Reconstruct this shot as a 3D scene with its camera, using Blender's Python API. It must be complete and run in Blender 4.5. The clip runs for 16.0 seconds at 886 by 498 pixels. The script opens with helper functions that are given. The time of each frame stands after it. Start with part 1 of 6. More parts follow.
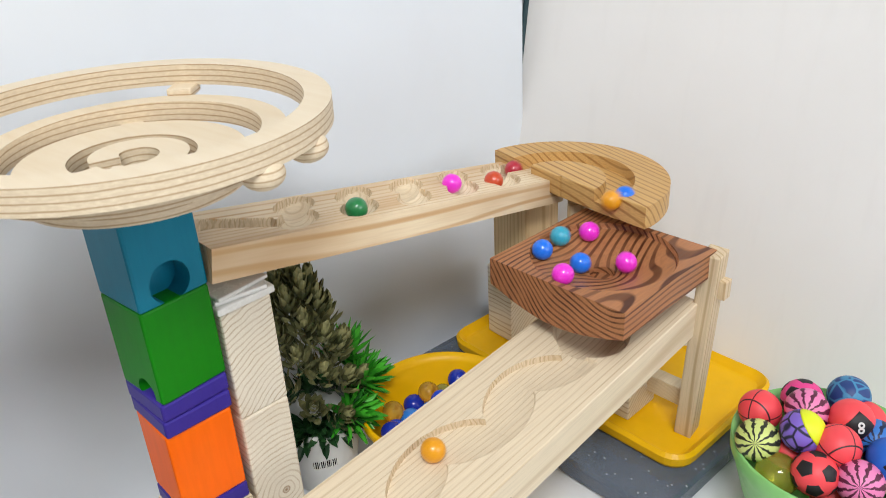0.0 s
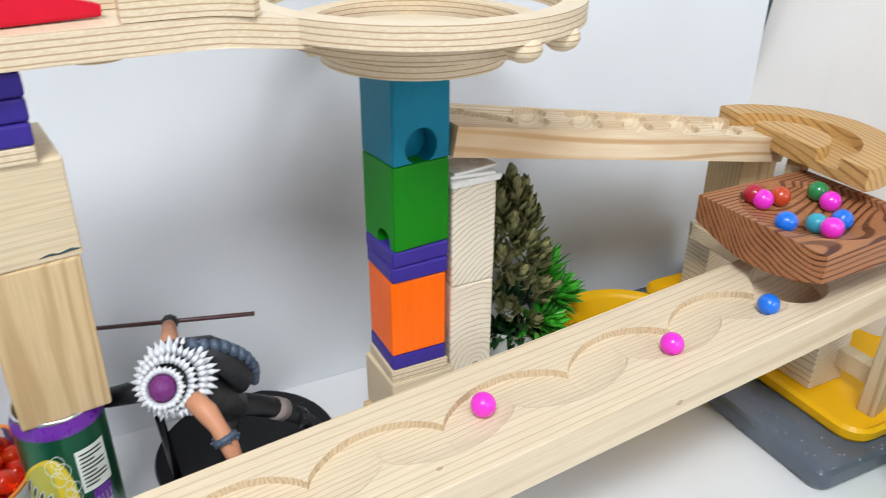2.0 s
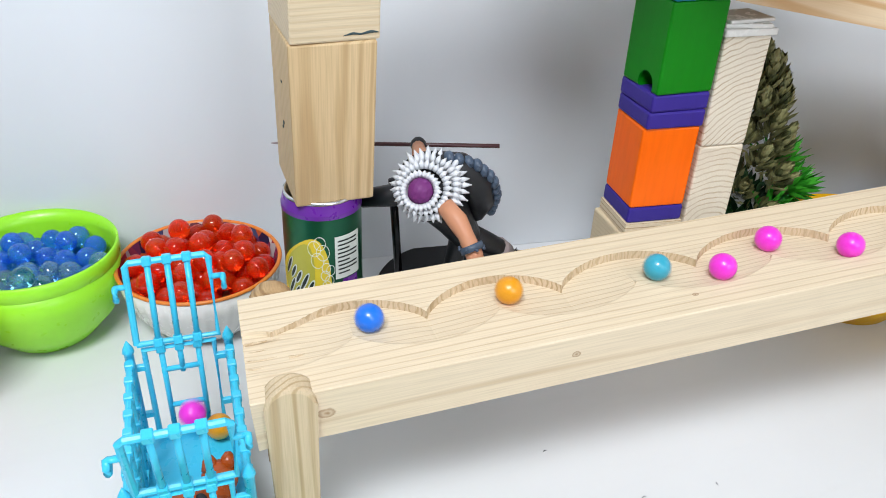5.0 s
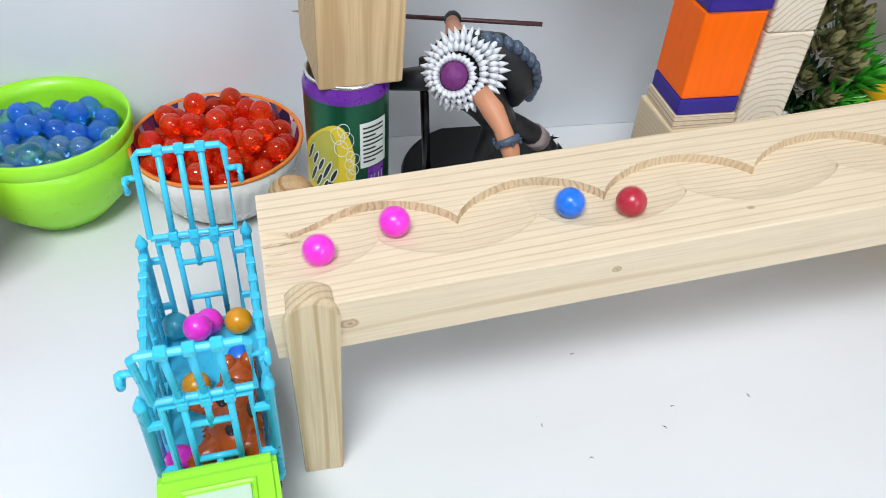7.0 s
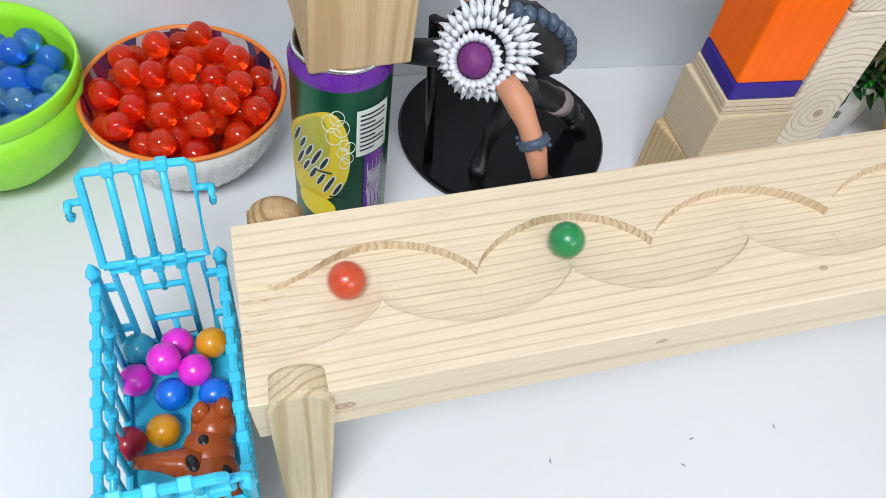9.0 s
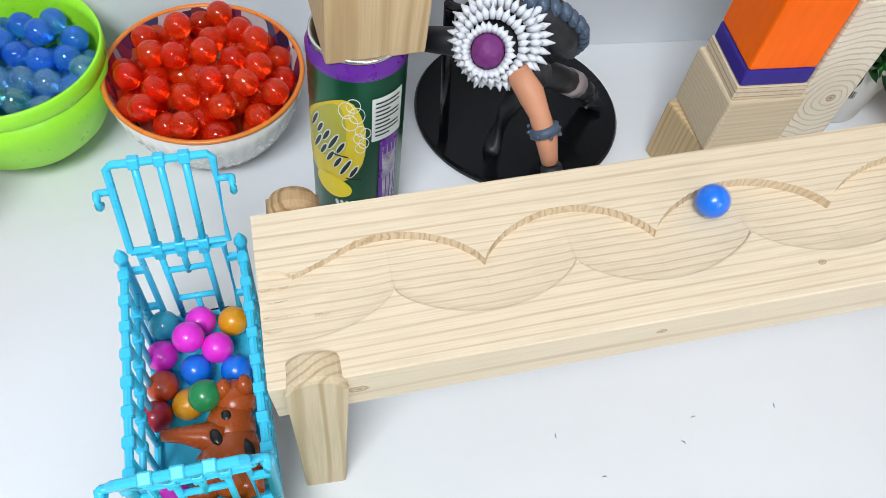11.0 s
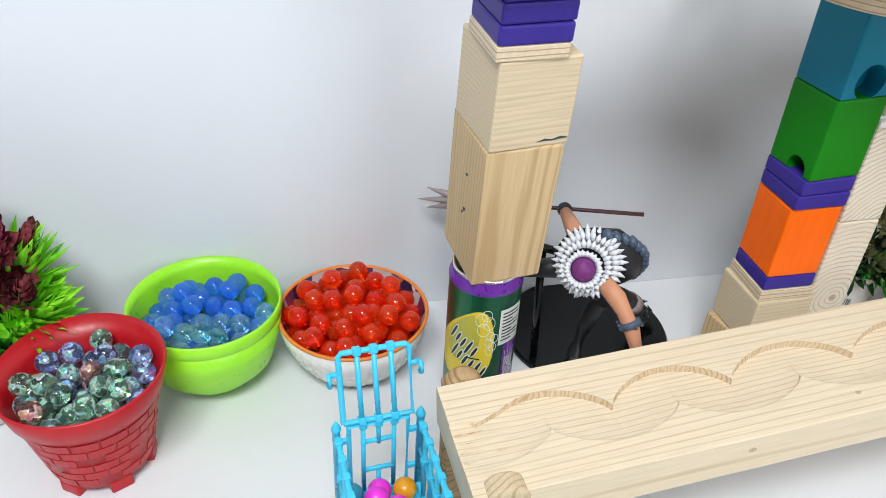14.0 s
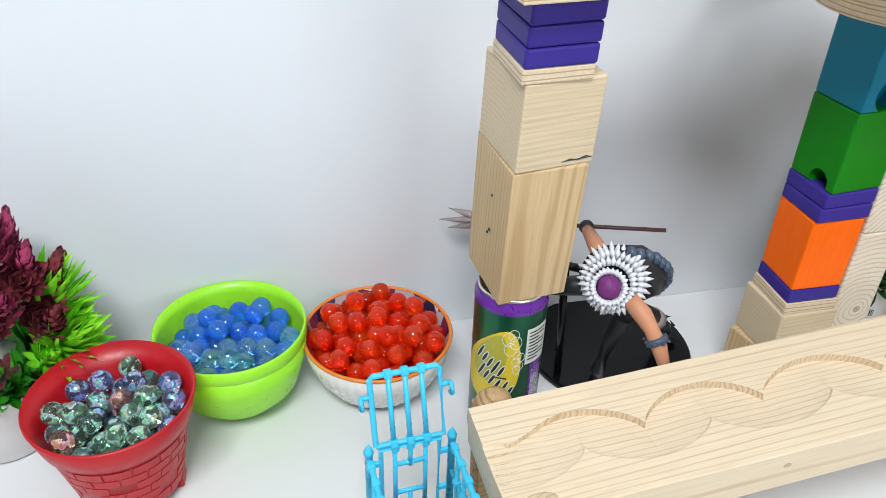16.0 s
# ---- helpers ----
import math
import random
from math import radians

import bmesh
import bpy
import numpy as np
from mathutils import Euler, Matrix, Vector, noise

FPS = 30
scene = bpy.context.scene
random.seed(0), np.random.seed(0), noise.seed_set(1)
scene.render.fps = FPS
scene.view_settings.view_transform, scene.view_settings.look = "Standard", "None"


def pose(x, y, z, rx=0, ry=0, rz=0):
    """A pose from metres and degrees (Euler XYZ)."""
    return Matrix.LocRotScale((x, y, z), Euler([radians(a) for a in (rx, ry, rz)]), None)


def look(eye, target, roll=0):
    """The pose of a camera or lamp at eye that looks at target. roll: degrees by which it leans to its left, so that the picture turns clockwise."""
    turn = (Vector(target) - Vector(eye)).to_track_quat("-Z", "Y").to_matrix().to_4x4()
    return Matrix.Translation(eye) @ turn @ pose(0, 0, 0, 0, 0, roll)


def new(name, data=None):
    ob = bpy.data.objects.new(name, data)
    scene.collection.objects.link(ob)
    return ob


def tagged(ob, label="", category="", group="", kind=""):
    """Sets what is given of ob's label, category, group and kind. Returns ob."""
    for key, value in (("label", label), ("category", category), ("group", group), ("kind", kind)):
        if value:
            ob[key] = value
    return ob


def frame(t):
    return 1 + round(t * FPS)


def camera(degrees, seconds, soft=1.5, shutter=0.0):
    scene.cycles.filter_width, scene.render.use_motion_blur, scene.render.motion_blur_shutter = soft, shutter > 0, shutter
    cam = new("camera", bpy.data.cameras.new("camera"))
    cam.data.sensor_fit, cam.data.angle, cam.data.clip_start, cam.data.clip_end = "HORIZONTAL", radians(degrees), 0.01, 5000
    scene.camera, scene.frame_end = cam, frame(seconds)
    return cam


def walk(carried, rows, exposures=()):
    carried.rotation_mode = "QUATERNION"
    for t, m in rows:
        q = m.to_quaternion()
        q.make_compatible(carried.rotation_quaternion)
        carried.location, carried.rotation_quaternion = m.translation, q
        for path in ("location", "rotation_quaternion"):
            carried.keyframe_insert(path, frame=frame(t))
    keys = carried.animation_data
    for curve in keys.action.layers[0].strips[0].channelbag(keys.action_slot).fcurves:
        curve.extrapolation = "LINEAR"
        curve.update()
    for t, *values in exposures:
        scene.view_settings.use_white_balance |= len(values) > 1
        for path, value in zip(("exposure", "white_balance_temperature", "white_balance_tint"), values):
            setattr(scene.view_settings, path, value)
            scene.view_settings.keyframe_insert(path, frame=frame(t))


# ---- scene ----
cam = camera(59.5, 16.0, soft=0.5, shutter=0.3)
PATH = [
    (0, (0.009, 0.029, 0.483), (-1.161, 1.373, -0.425), -3.2),
    (0.5, (0.027, 0.027, 0.468), (-1.171, 1.337, -0.455), -2.6),
    (0.7, (0.023, 0.011, 0.465), (-1.179, 1.318, -0.456), -2.0),
    (1, (0.037, 0.007, 0.467), (-1.242, 1.239, -0.453), -1.9),
    (1.5, (0.047, -0.018, 0.462), (-1.325, 1.119, -0.447), -1.0),
    (2, (0.055, -0.04, 0.45), (-1.428, 0.946, -0.459), 0.2),
    (2.2, (0.053, -0.053, 0.446), (-1.452, 0.882, -0.48), 1.1),
    (2.5, (0.069, -0.071, 0.429), (-1.499, 0.758, -0.494), 1.3),
    (3, (0.065, -0.101, 0.413), (-1.538, 0.629, -0.535), 1.5),
    (3.5, (0.067, -0.11, 0.406), (-1.545, 0.559, -0.571), 1.4),
    (3.7, (0.061, -0.125, 0.394), (-1.548, 0.585, -0.559), 1.8),
    (5.8, (0.059, -0.124, 0.377), (-1.507, 0.456, -0.724), 2.8),
    (6, (0.065, -0.124, 0.375), (-1.487, 0.45, -0.749), 2.8),
    (6.5, (0.066, -0.122, 0.37), (-1.423, 0.446, -0.838), 3.4),
    (7, (0.02, -0.116, 0.381), (-1.378, 0.417, -0.945), 4.1),
    (7.5, (-0.034, -0.111, 0.388), (-1.329, 0.397, -1.05), 5.5),
    (8, (-0.071, -0.1, 0.39), (-1.245, 0.383, -1.156), 7.1),
    (8.2, (-0.078, -0.101, 0.388), (-1.232, 0.418, -1.161), 8.9),
    (10.3, (-0.1, -0.096, 0.414), (-1.126, 0.361, -1.241), 9.2),
    (10.5, (-0.099, -0.096, 0.415), (-1.12, 0.359, -1.244), 9.5),
    (11, (-0.098, -0.096, 0.416), (-1.113, 0.359, -1.245), 9.6),
    (11.5, (-0.095, -0.101, 0.416), (-1.105, 0.352, -1.25), 9.7),
    (12, (-0.097, -0.127, 0.417), (-1.114, 0.317, -1.246), 9.2),
    (12.5, (-0.104, -0.146, 0.414), (-1.15, 0.301, -1.231), 9.1),
    (13, (-0.085, -0.156, 0.431), (-1.334, 0.32, -1.057), 6.6),
    (13.5, (-0.005, -0.217, 0.469), (-1.517, 0.343, -0.714), 4.7),
    (14, (0.008, -0.218, 0.469), (-1.526, 0.366, -0.675), 3.3),
    (14.5, (0.022, -0.218, 0.482), (-1.534, 0.376, -0.627), 2.7),
    (15, (0.016, -0.219, 0.472), (-1.541, 0.373, -0.636), 2.5),
    (15.5, (0.006, -0.227, 0.471), (-1.552, 0.365, -0.634), 2.3),
    (16, (0.004, -0.231, 0.473), (-1.557, 0.344, -0.637), 1.7),
]
walk(cam, [(t, look(eye, target, roll)) for t, eye, target, roll in PATH],
     exposures=[(0.0, -0.06, 6700, 10), (1.5, 0.0, 6600, 10), (3.0, 0.06, 6450, 10), (6.0, 0.0, 6450, 10), (8.0, -0.03, 6350, 10), (12.5, -0.04, 6350, 10), (14.0, 0.0, 6550, 10), (16.0, 0.0, 6550, 10)])

# ---- light ----
world = bpy.data.worlds.new("room_air")
scene.world = world
world.use_nodes = True
world.node_tree.nodes["Background"].inputs[0].default_value = (0.88, 0.94, 1.0, 1)
world.node_tree.nodes["Background"].inputs[1].default_value = 0.06
scene.view_settings.exposure = 0.0


def area_lamp(name, eye, target, sx, sy, watts, colour):
    data = bpy.data.lights.new(name, "AREA")
    data.shape, data.size, data.size_y, data.energy, data.color = "RECTANGLE", sx, sy, watts, colour
    ob = new(name, data)
    ob.matrix_basis = look(eye, target)
    return ob


area_lamp("ceiling_lamp_light", (0.5, -0.5, 1.62), (-0.25, 0.1, 0.0), 0.7, 0.45, 33, (0.95, 0.98, 1.01))
# added soft fill from the +x side; no window or lamp stands there
area_lamp("window_light", (1.55, 0.5, 1.0), (-0.3, 0.2, 0.1), 0.9, 0.9, 12.5, (0.91, 0.96, 1.01))


# ---- materials ----
class Nodes:
    """Short-hand for building a node material."""

    def __init__(self, name, colour=(0.8, 0.8, 0.8), rough=0.5, metal=0.0, **more):
        self.m = bpy.data.materials.new(name)
        self.m.use_nodes = True
        self.t = self.m.node_tree
        self.b = self.t.nodes["Principled BSDF"]
        self.set(self.b, "Base Color", (*colour, 1))
        self.set(self.b, "Roughness", rough)
        self.set(self.b, "Metallic", metal)
        for k, v in more.items():
            self.set(self.b, k.replace("_", " "), v)

    def set(self, node, key, value):
        if isinstance(value, bpy.types.NodeSocket):
            self.t.links.new(value, node.inputs[key])
        else:
            node.inputs[key].default_value = value

    def node(self, kind, out=0, props=None, **inputs):
        n = self.t.nodes.new(kind)
        for k, v in (props or {}).items():
            setattr(n, k, v)
        for k, v in inputs.items():
            self.set(n, int(k[1:]) if k[0] == "i" and k[1:].isdigit() else k.replace("_", " "), v)
        return n.outputs[out]

    def coords(self, kind="Object", loc=(0, 0, 0), scale=(1, 1, 1), rot=(0, 0, 0)):
        c = self.t.nodes.new("ShaderNodeTexCoord")
        return self.node("ShaderNodeMapping", Vector=c.outputs[kind], Location=loc, Scale=scale, Rotation=rot)

    def noise(self, vec, scale, detail=3.0, rough=0.55, out=0):
        return self.node("ShaderNodeTexNoise", out, Vector=vec, Scale=scale, Detail=detail, Roughness=rough)

    def ramp(self, fac, *stops):
        n = self.t.nodes.new("ShaderNodeValToRGB")
        e = n.color_ramp.elements
        while len(e) < len(stops):
            e.new(0.5)
        for el, (p, c) in zip(e, stops):
            el.position = p
            el.color = (*c, 1) if isinstance(c, tuple) else (c, c, c, 1)
        self.set(n, "Fac", fac)
        return n.outputs[0]

    def mix(self, fac, a, b, mode="MIX"):
        n = self.t.nodes.new("ShaderNodeMix")
        n.data_type, n.blend_type = "RGBA", mode
        for k, v in ((0, fac), (6, a), (7, b)):
            if isinstance(v, bpy.types.NodeSocket):
                self.t.links.new(v, n.inputs[k])
            else:
                n.inputs[k].default_value = (*v, 1) if isinstance(v, tuple) else v
        return n.outputs[2]

    def math(self, op, a, b=0.0):
        n = self.t.nodes.new("ShaderNodeMath")
        n.operation = op
        for k, v in ((0, a), (1, b)):
            self.set(n, k, v)
        return n.outputs[0]

    def bump(self, height, strength=0.3, distance=0.001):
        self.set(self.b, "Normal", self.node("ShaderNodeBump", Height=height, Strength=strength, Distance=distance))

    def colour(self, socket):
        self.set(self.b, "Base Color", socket)


def wood(name, axis, pith, gap, early, late, wobble=1.2, bands=(0.55, 0.95), rough=0.55, fleck=0.12, patch=0.25, stretch=0.08, knots=(), freq=60.0, kinks=1.5):
    """Sawn wood: rings round a pith that runs along an axis, gap metres apart."""
    k = Nodes(name, early, rough, Specular_IOR_Level=0.35)
    i = "XYZ".index(axis)
    along = lambda big, small: tuple(small if j == i else big for j in range(3))
    vec = k.coords(loc=pith, scale=along(1.0, stretch))
    rings = k.node("ShaderNodeTexWave", 1, dict(wave_type="RINGS", rings_direction=axis, wave_profile="SIN"), Vector=vec,
                   Scale=2 * math.pi / (20 * gap), Distortion=wobble, Detail=kinks, Detail_Scale=freq * 20 * gap / (2 * math.pi), Detail_Roughness=0.45)
    faint = k.noise(k.coords(loc=(0.3, 0.1, 0.2), scale=along(70.0, 4.0)), 1.0, 2.0)
    line = k.math("MULTIPLY", k.ramp(rings, (bands[0], 0.0), (bands[1], 1.0)), k.ramp(faint, (0.3, 0.45), (0.65, 1.0)))
    c = k.mix(line, early, late)
    fibre = k.noise(k.coords(scale=along(1100.0, 28.0)), 1.0, 2.0)
    big = k.noise(k.coords(scale=along(22.0, 5.0)), 1.0, 3.0)
    spot = k.noise(k.coords(), 9.0, 4.0)
    c = k.mix(k.ramp(fibre, (0.32, fleck), (0.6, 0.0)), c, tuple(x * 0.55 for x in late))
    c = k.mix(k.math("MULTIPLY", k.ramp(big, (0.38, 0.0), (0.7, 1.0)), patch), c, late)
    c = k.mix(k.ramp(spot, (0.5, 0.0), (0.8, 0.16)), c, tuple(x * 0.7 for x in late))
    for p, wide, tall in knots:
        size = tuple(1 / (wide if j == i else tall) for j in range(3))
        d = k.node("ShaderNodeVectorMath", 1, dict(operation="LENGTH"), Vector=k.coords(loc=tuple(-a * b for a, b in zip(p, size)), scale=size))
        ringed = k.math("ADD", d, k.math("MULTIPLY", k.noise(k.coords(), 300.0), 0.5))
        c = k.mix(k.ramp(ringed, (0.35, 0.95), (0.6, 0.35), (0.85, 0.75), (1.25, 0.0)), c, tuple(x * f for x, f in zip(late, (0.55, 0.42, 0.32))))
    k.colour(c)
    k.bump(k.math("ADD", fibre, k.math("MULTIPLY", line, -0.35)), 0.20, 0.00035)
    k.set(k.b, "Roughness", k.ramp(fibre, (0.3, rough - 0.08), (0.7, rough + 0.12)))
    return k.m


def plywood(name, pale=(0.74, 0.62, 0.45), dark=(0.43, 0.29, 0.16), ply=0.0034):
    """Birch plywood: a pale face, and layers that show where it is cut."""
    k = Nodes(name, pale, 0.5)
    vec = k.coords()
    sep = k.t.nodes.new("ShaderNodeSeparateXYZ")
    k.t.links.new(vec, sep.inputs[0])
    wob = k.noise(k.coords(scale=(40, 40, 200)), 1.0, 2.0)
    z = k.math("ADD", k.math("MULTIPLY", sep.outputs[2], 1.0 / ply), k.math("MULTIPLY", wob, 0.35))
    layer = k.math("PINGPONG", z, 0.5)
    geo = k.t.nodes.new("ShaderNodeTexCoord")
    nz = k.t.nodes.new("ShaderNodeSeparateXYZ")
    k.t.links.new(geo.outputs["Normal"], nz.inputs[0])
    side = k.ramp(k.math("ABSOLUTE", nz.outputs[2]), (0.5, 1.0), (0.85, 0.0))
    grain = k.noise(k.coords(scale=(14, 160, 160)), 1.0, 3.0)
    face = k.mix(k.ramp(grain, (0.4, 0.0), (0.75, 0.35)), pale, (0.66, 0.50, 0.30))
    cut = k.ramp(layer, (0.06, dark), (0.16, pale), (0.5, pale))
    fleck = k.noise(k.coords(scale=(300, 300, 900)), 1.0, 2.0)
    cut = k.mix(k.ramp(fleck, (0.4, 0.28), (0.7, 0.0)), cut, dark)
    k.colour(k.mix(side, face, cut))
    k.bump(grain, 0.15, 0.0004)
    return k.m


def painted(name, colour, rough=0.38):
    """Glossy stain on beech blocks: grain shows faintly."""
    k = Nodes(name, colour, rough, Specular_IOR_Level=0.18)
    g = k.noise(k.coords(scale=(220, 220, 22)), 1.0, 3.0)
    big = k.noise(k.coords(), 30.0, 3.0)
    c = k.mix(k.ramp(g, (0.35, 0.0), (0.7, 0.22)), colour, tuple(x * 0.65 for x in colour))
    c = k.mix(k.ramp(big, (0.4, 0.0), (0.75, 0.18)), c, tuple(min(1, x * 1.35 + 0.01) for x in colour))
    k.colour(c)
    k.bump(k.math("ADD", g, k.noise(k.coords(), 500.0)), 0.12, 0.0004)
    return k.m


def plastic(name, colour, rough=0.35, **more):
    k = Nodes(name, colour, rough, **more)
    n = k.noise(k.coords(), 60.0, 4.0)
    k.colour(k.mix(k.ramp(n, (0.4, 0.0), (0.8, 0.25)), colour, tuple(x * 0.75 for x in colour)))
    k.set(k.b, "Roughness", k.ramp(k.noise(k.coords(), 140.0), (0.3, rough - 0.06), (0.7, rough + 0.1)))
    k.bump(k.noise(k.coords(), 350.0), 0.06, 0.0003)
    return k.m


def board_paint(name, colour, stain):
    """White laminate board with faint smears and scuffs."""
    k = Nodes(name, colour, 0.42, Specular_IOR_Level=0.25)
    a = k.noise(k.coords(), 5.0, 4.0)
    b = k.noise(k.coords(scale=(60, 9, 9)), 1.0, 4.0)
    c = k.mix(k.ramp(a, (0.4, 0.0), (0.8, 0.35)), colour, stain)
    c = k.mix(k.ramp(b, (0.55, 0.0), (0.8, 0.2)), c, stain)
    k.colour(c)
    k.bump(k.noise(k.coords(), 260.0), 0.05, 0.0004)
    k.set(k.b, "Roughness", k.ramp(a, (0.3, 0.34), (0.7, 0.5)))
    return k.m


def glass(name, colour, streak, rough=0.03, clear=0.62):
    """Coloured marble glass with a swirl inside."""
    k = Nodes(name, colour, rough, IOR=1.45, Transmission_Weight=clear)
    r = k.node("ShaderNodeObjectInfo", 5)
    seed = k.node("ShaderNodeCombineXYZ", X=k.math("MULTIPLY", r, 7.0), Y=k.math("MULTIPLY", r, 3.0), Z=r)
    vec = k.node("ShaderNodeVectorMath", Vector=k.coords(), i1=seed)
    n = k.node("ShaderNodeTexNoise", 0, Vector=vec, Scale=90.0, Detail=2.0, Distortion=1.5)
    k.colour(k.mix(k.ramp(n, (0.45, 0.0), (0.65, 1.0)), colour, streak))
    return k.m


PINE = wood("pine_plank", "Y", (0.03, 0, 0.035), 0.0043, (0.765, 0.640, 0.465), (0.60, 0.455, 0.29), wobble=11.0, bands=(0.82, 1.0), fleck=0.20, patch=0.14, stretch=0.06, freq=26,
            knots=(((0.0815, 0.035, -0.016), 0.007, 0.0045), ((0.0815, 0.168, -0.012), 0.004, 0.003), ((0.068, 0.245, 0.0), 0.003, 0.002), ((0.0815, 0.415, -0.02), 0.004, 0.003)))
CUT = wood("cut_pine_edge", "Z", (0.03, 0, 0.035), 0.0030, (0.70, 0.56, 0.39), (0.50, 0.36, 0.21), wobble=9.0, bands=(0.5, 0.98), fleck=0.30, patch=0.45, stretch=1.0, freq=120)
PINE_B = wood("pine_ramp", "Y", (0.01, 0, 0.045), 0.0042, (0.80, 0.66, 0.46), (0.56, 0.33, 0.15), wobble=7.0, bands=(0.72, 0.97), patch=0.9, stretch=0.10, freq=30)
PINE_POST = wood("pine_end_grain", "X", (0, -0.034, 0.03), 0.0040, (0.78, 0.71, 0.59), (0.52, 0.41, 0.28), wobble=4.0, bands=(0.72, 0.98), patch=0.15, stretch=0.5, freq=70)
PINE_KNOT = wood("pine_knot_end_grain", "X", (0, -0.004, -0.088), 0.0044, (0.78, 0.70, 0.57), (0.56, 0.44, 0.30), wobble=4.0, bands=(0.74, 0.98), patch=0.25, stretch=0.5, freq=70,
                 knots=(((0.015, 0.004, 0.088), 0.004, 0.0045),))
PINE_BLOCK = wood("pine_block", "Z", (0.03, 0.02, 0), 0.0044, (0.66, 0.49, 0.28), (0.49, 0.33, 0.165), wobble=5.0, bands=(0.55, 0.98), fleck=0.25, patch=0.4, stretch=0.10, freq=50)
PINE_CROSS = wood("pine_cross_block", "Y", (0.01, 0, 0.05), 0.0034, (0.70, 0.58, 0.40), (0.62, 0.485, 0.315), wobble=6.0, bands=(0.6, 0.98), fleck=0.28, patch=0.35, stretch=0.2, freq=50)
PINE_LEG = wood("pine_leg", "Z", (0.03, 0.06, 0), 0.0042, (0.68, 0.54, 0.36), (0.46, 0.32, 0.17), wobble=4.0, bands=(0.65, 0.98), fleck=0.2, stretch=0.08)
PINE_LEG_Y = wood("pine_peg", "Y", (0.03, 0, 0.06), 0.0038, (0.66, 0.53, 0.355), (0.46, 0.33, 0.18), wobble=4.0, bands=(0.65, 0.98), fleck=0.22, stretch=0.08)
BARK = wood("bark_brown_pine", "Z", (0.02, -0.10, 0.0), 0.0060, (0.52, 0.35, 0.18), (0.28, 0.16, 0.07), wobble=8.0, bands=(0.4, 0.95), fleck=0.3, patch=0.5, stretch=0.5, freq=90)
ZEBRA = wood("dark_striped_wood", "Y", (-0.105, 0, -0.045), 0.0044, (0.47, 0.20, 0.085), (0.085, 0.024, 0.010), wobble=10.0, bands=(0.60, 0.84), rough=0.42, fleck=0.32, patch=0.25, stretch=0.40, freq=24, kinks=0.8)
OAK = wood("amber_grained_wood", "X", (0.0, 0.03, 0.05), 0.0052, (0.66, 0.405, 0.15), (0.34, 0.16, 0.045), wobble=7.0, bands=(0.74, 0.93), rough=0.42, fleck=0.25, stretch=0.12, freq=28, kinks=0.8)
PLY = plywood("birch_plywood")
TEAL = painted("teal_stain", (0.002, 0.17, 0.27))
GREEN = painted("green_stain", (0.002, 0.19, 0.003))
PURPLE = painted("violet_stain", (0.040, 0.024, 0.25))
ORANGE = painted("orange_stain", (1.0, 0.145, 0.001))
RED = painted("red_stain", (0.62, 0.008, 0.03))
YELLOW = painted("yellow_stain", (0.8, 0.45, 0.01))
# near-black colour for the dark inside holes, cracks and the corner gap
HOLE = Nodes("recess_dark", (0.02, 0.05, 0.06), 0.7).m
WALL = board_paint("back_board_white", (0.73, 0.765, 0.81), (0.66, 0.67, 0.70))
WALL_R = board_paint("side_board_white", (0.78, 0.76, 0.74), (0.66, 0.63, 0.6))
TABLE = board_paint("table_white", (0.74, 0.755, 0.775), (0.64, 0.645, 0.65))
ROOM = board_paint("room_paint", (0.52, 0.53, 0.54), (0.45, 0.45, 0.45))
EDGE = Nodes("board_edge_grey", (0.06, 0.07, 0.09), 0.6).m
LIME = plastic("lime_plastic", (0.34, 0.84, 0.03), 0.32)
LIME_PALE = plastic("pale_green_plastic", (0.26, 0.62, 0.20), 0.34)
REDP = plastic("red_plastic", (0.46, 0.006, 0.012), 0.36)
YELP = plastic("yellow_plastic", (0.86, 0.47, 0.003), 0.40, Specular_IOR_Level=0.3)
CYANP = plastic("sky_blue_plastic", (0.05, 0.56, 0.82), 0.3)
BLACKP = plastic("black_gloss_plastic", (0.005, 0.005, 0.006), 0.16, Specular_IOR_Level=0.28)
WHITEP = plastic("white_ceramic", (0.78, 0.77, 0.74), 0.22)
POTW = plastic("white_pot", (0.74, 0.74, 0.72), 0.4)


# ---- mesh helpers ----
def mesh_of(name, bm, mat, smooth=False):
    me = bpy.data.meshes.new(name)
    bmesh.ops.recalc_face_normals(bm, faces=bm.faces)
    for f in bm.faces:
        f.smooth = smooth
    bm.to_mesh(me)
    bm.free()
    for m in mat if isinstance(mat, (list, tuple)) else [mat]:
        me.materials.append(m)
    return me


def part(name, bm, mat, parent, label="", at=None, smooth=False):
    ob = new(name, bm if isinstance(bm, bpy.types.Mesh) else mesh_of(name, bm, mat, smooth))
    ob.parent = parent
    if at is not None:
        ob.matrix_basis = at
    return tagged(ob, label)


def solid(name, bm, mat, at, label, category, group="", kind="", smooth=False):
    ob = new(name, bm if isinstance(bm, bpy.types.Mesh) else mesh_of(name, bm, mat, smooth))
    ob.matrix_basis = at
    return tagged(ob, label, category, group, kind)


def thing(name, at, label, category, group="", kind=""):
    ob = new(name)
    ob.empty_display_size = 0.01
    ob.matrix_basis = at
    return tagged(ob, label, category, group, kind)


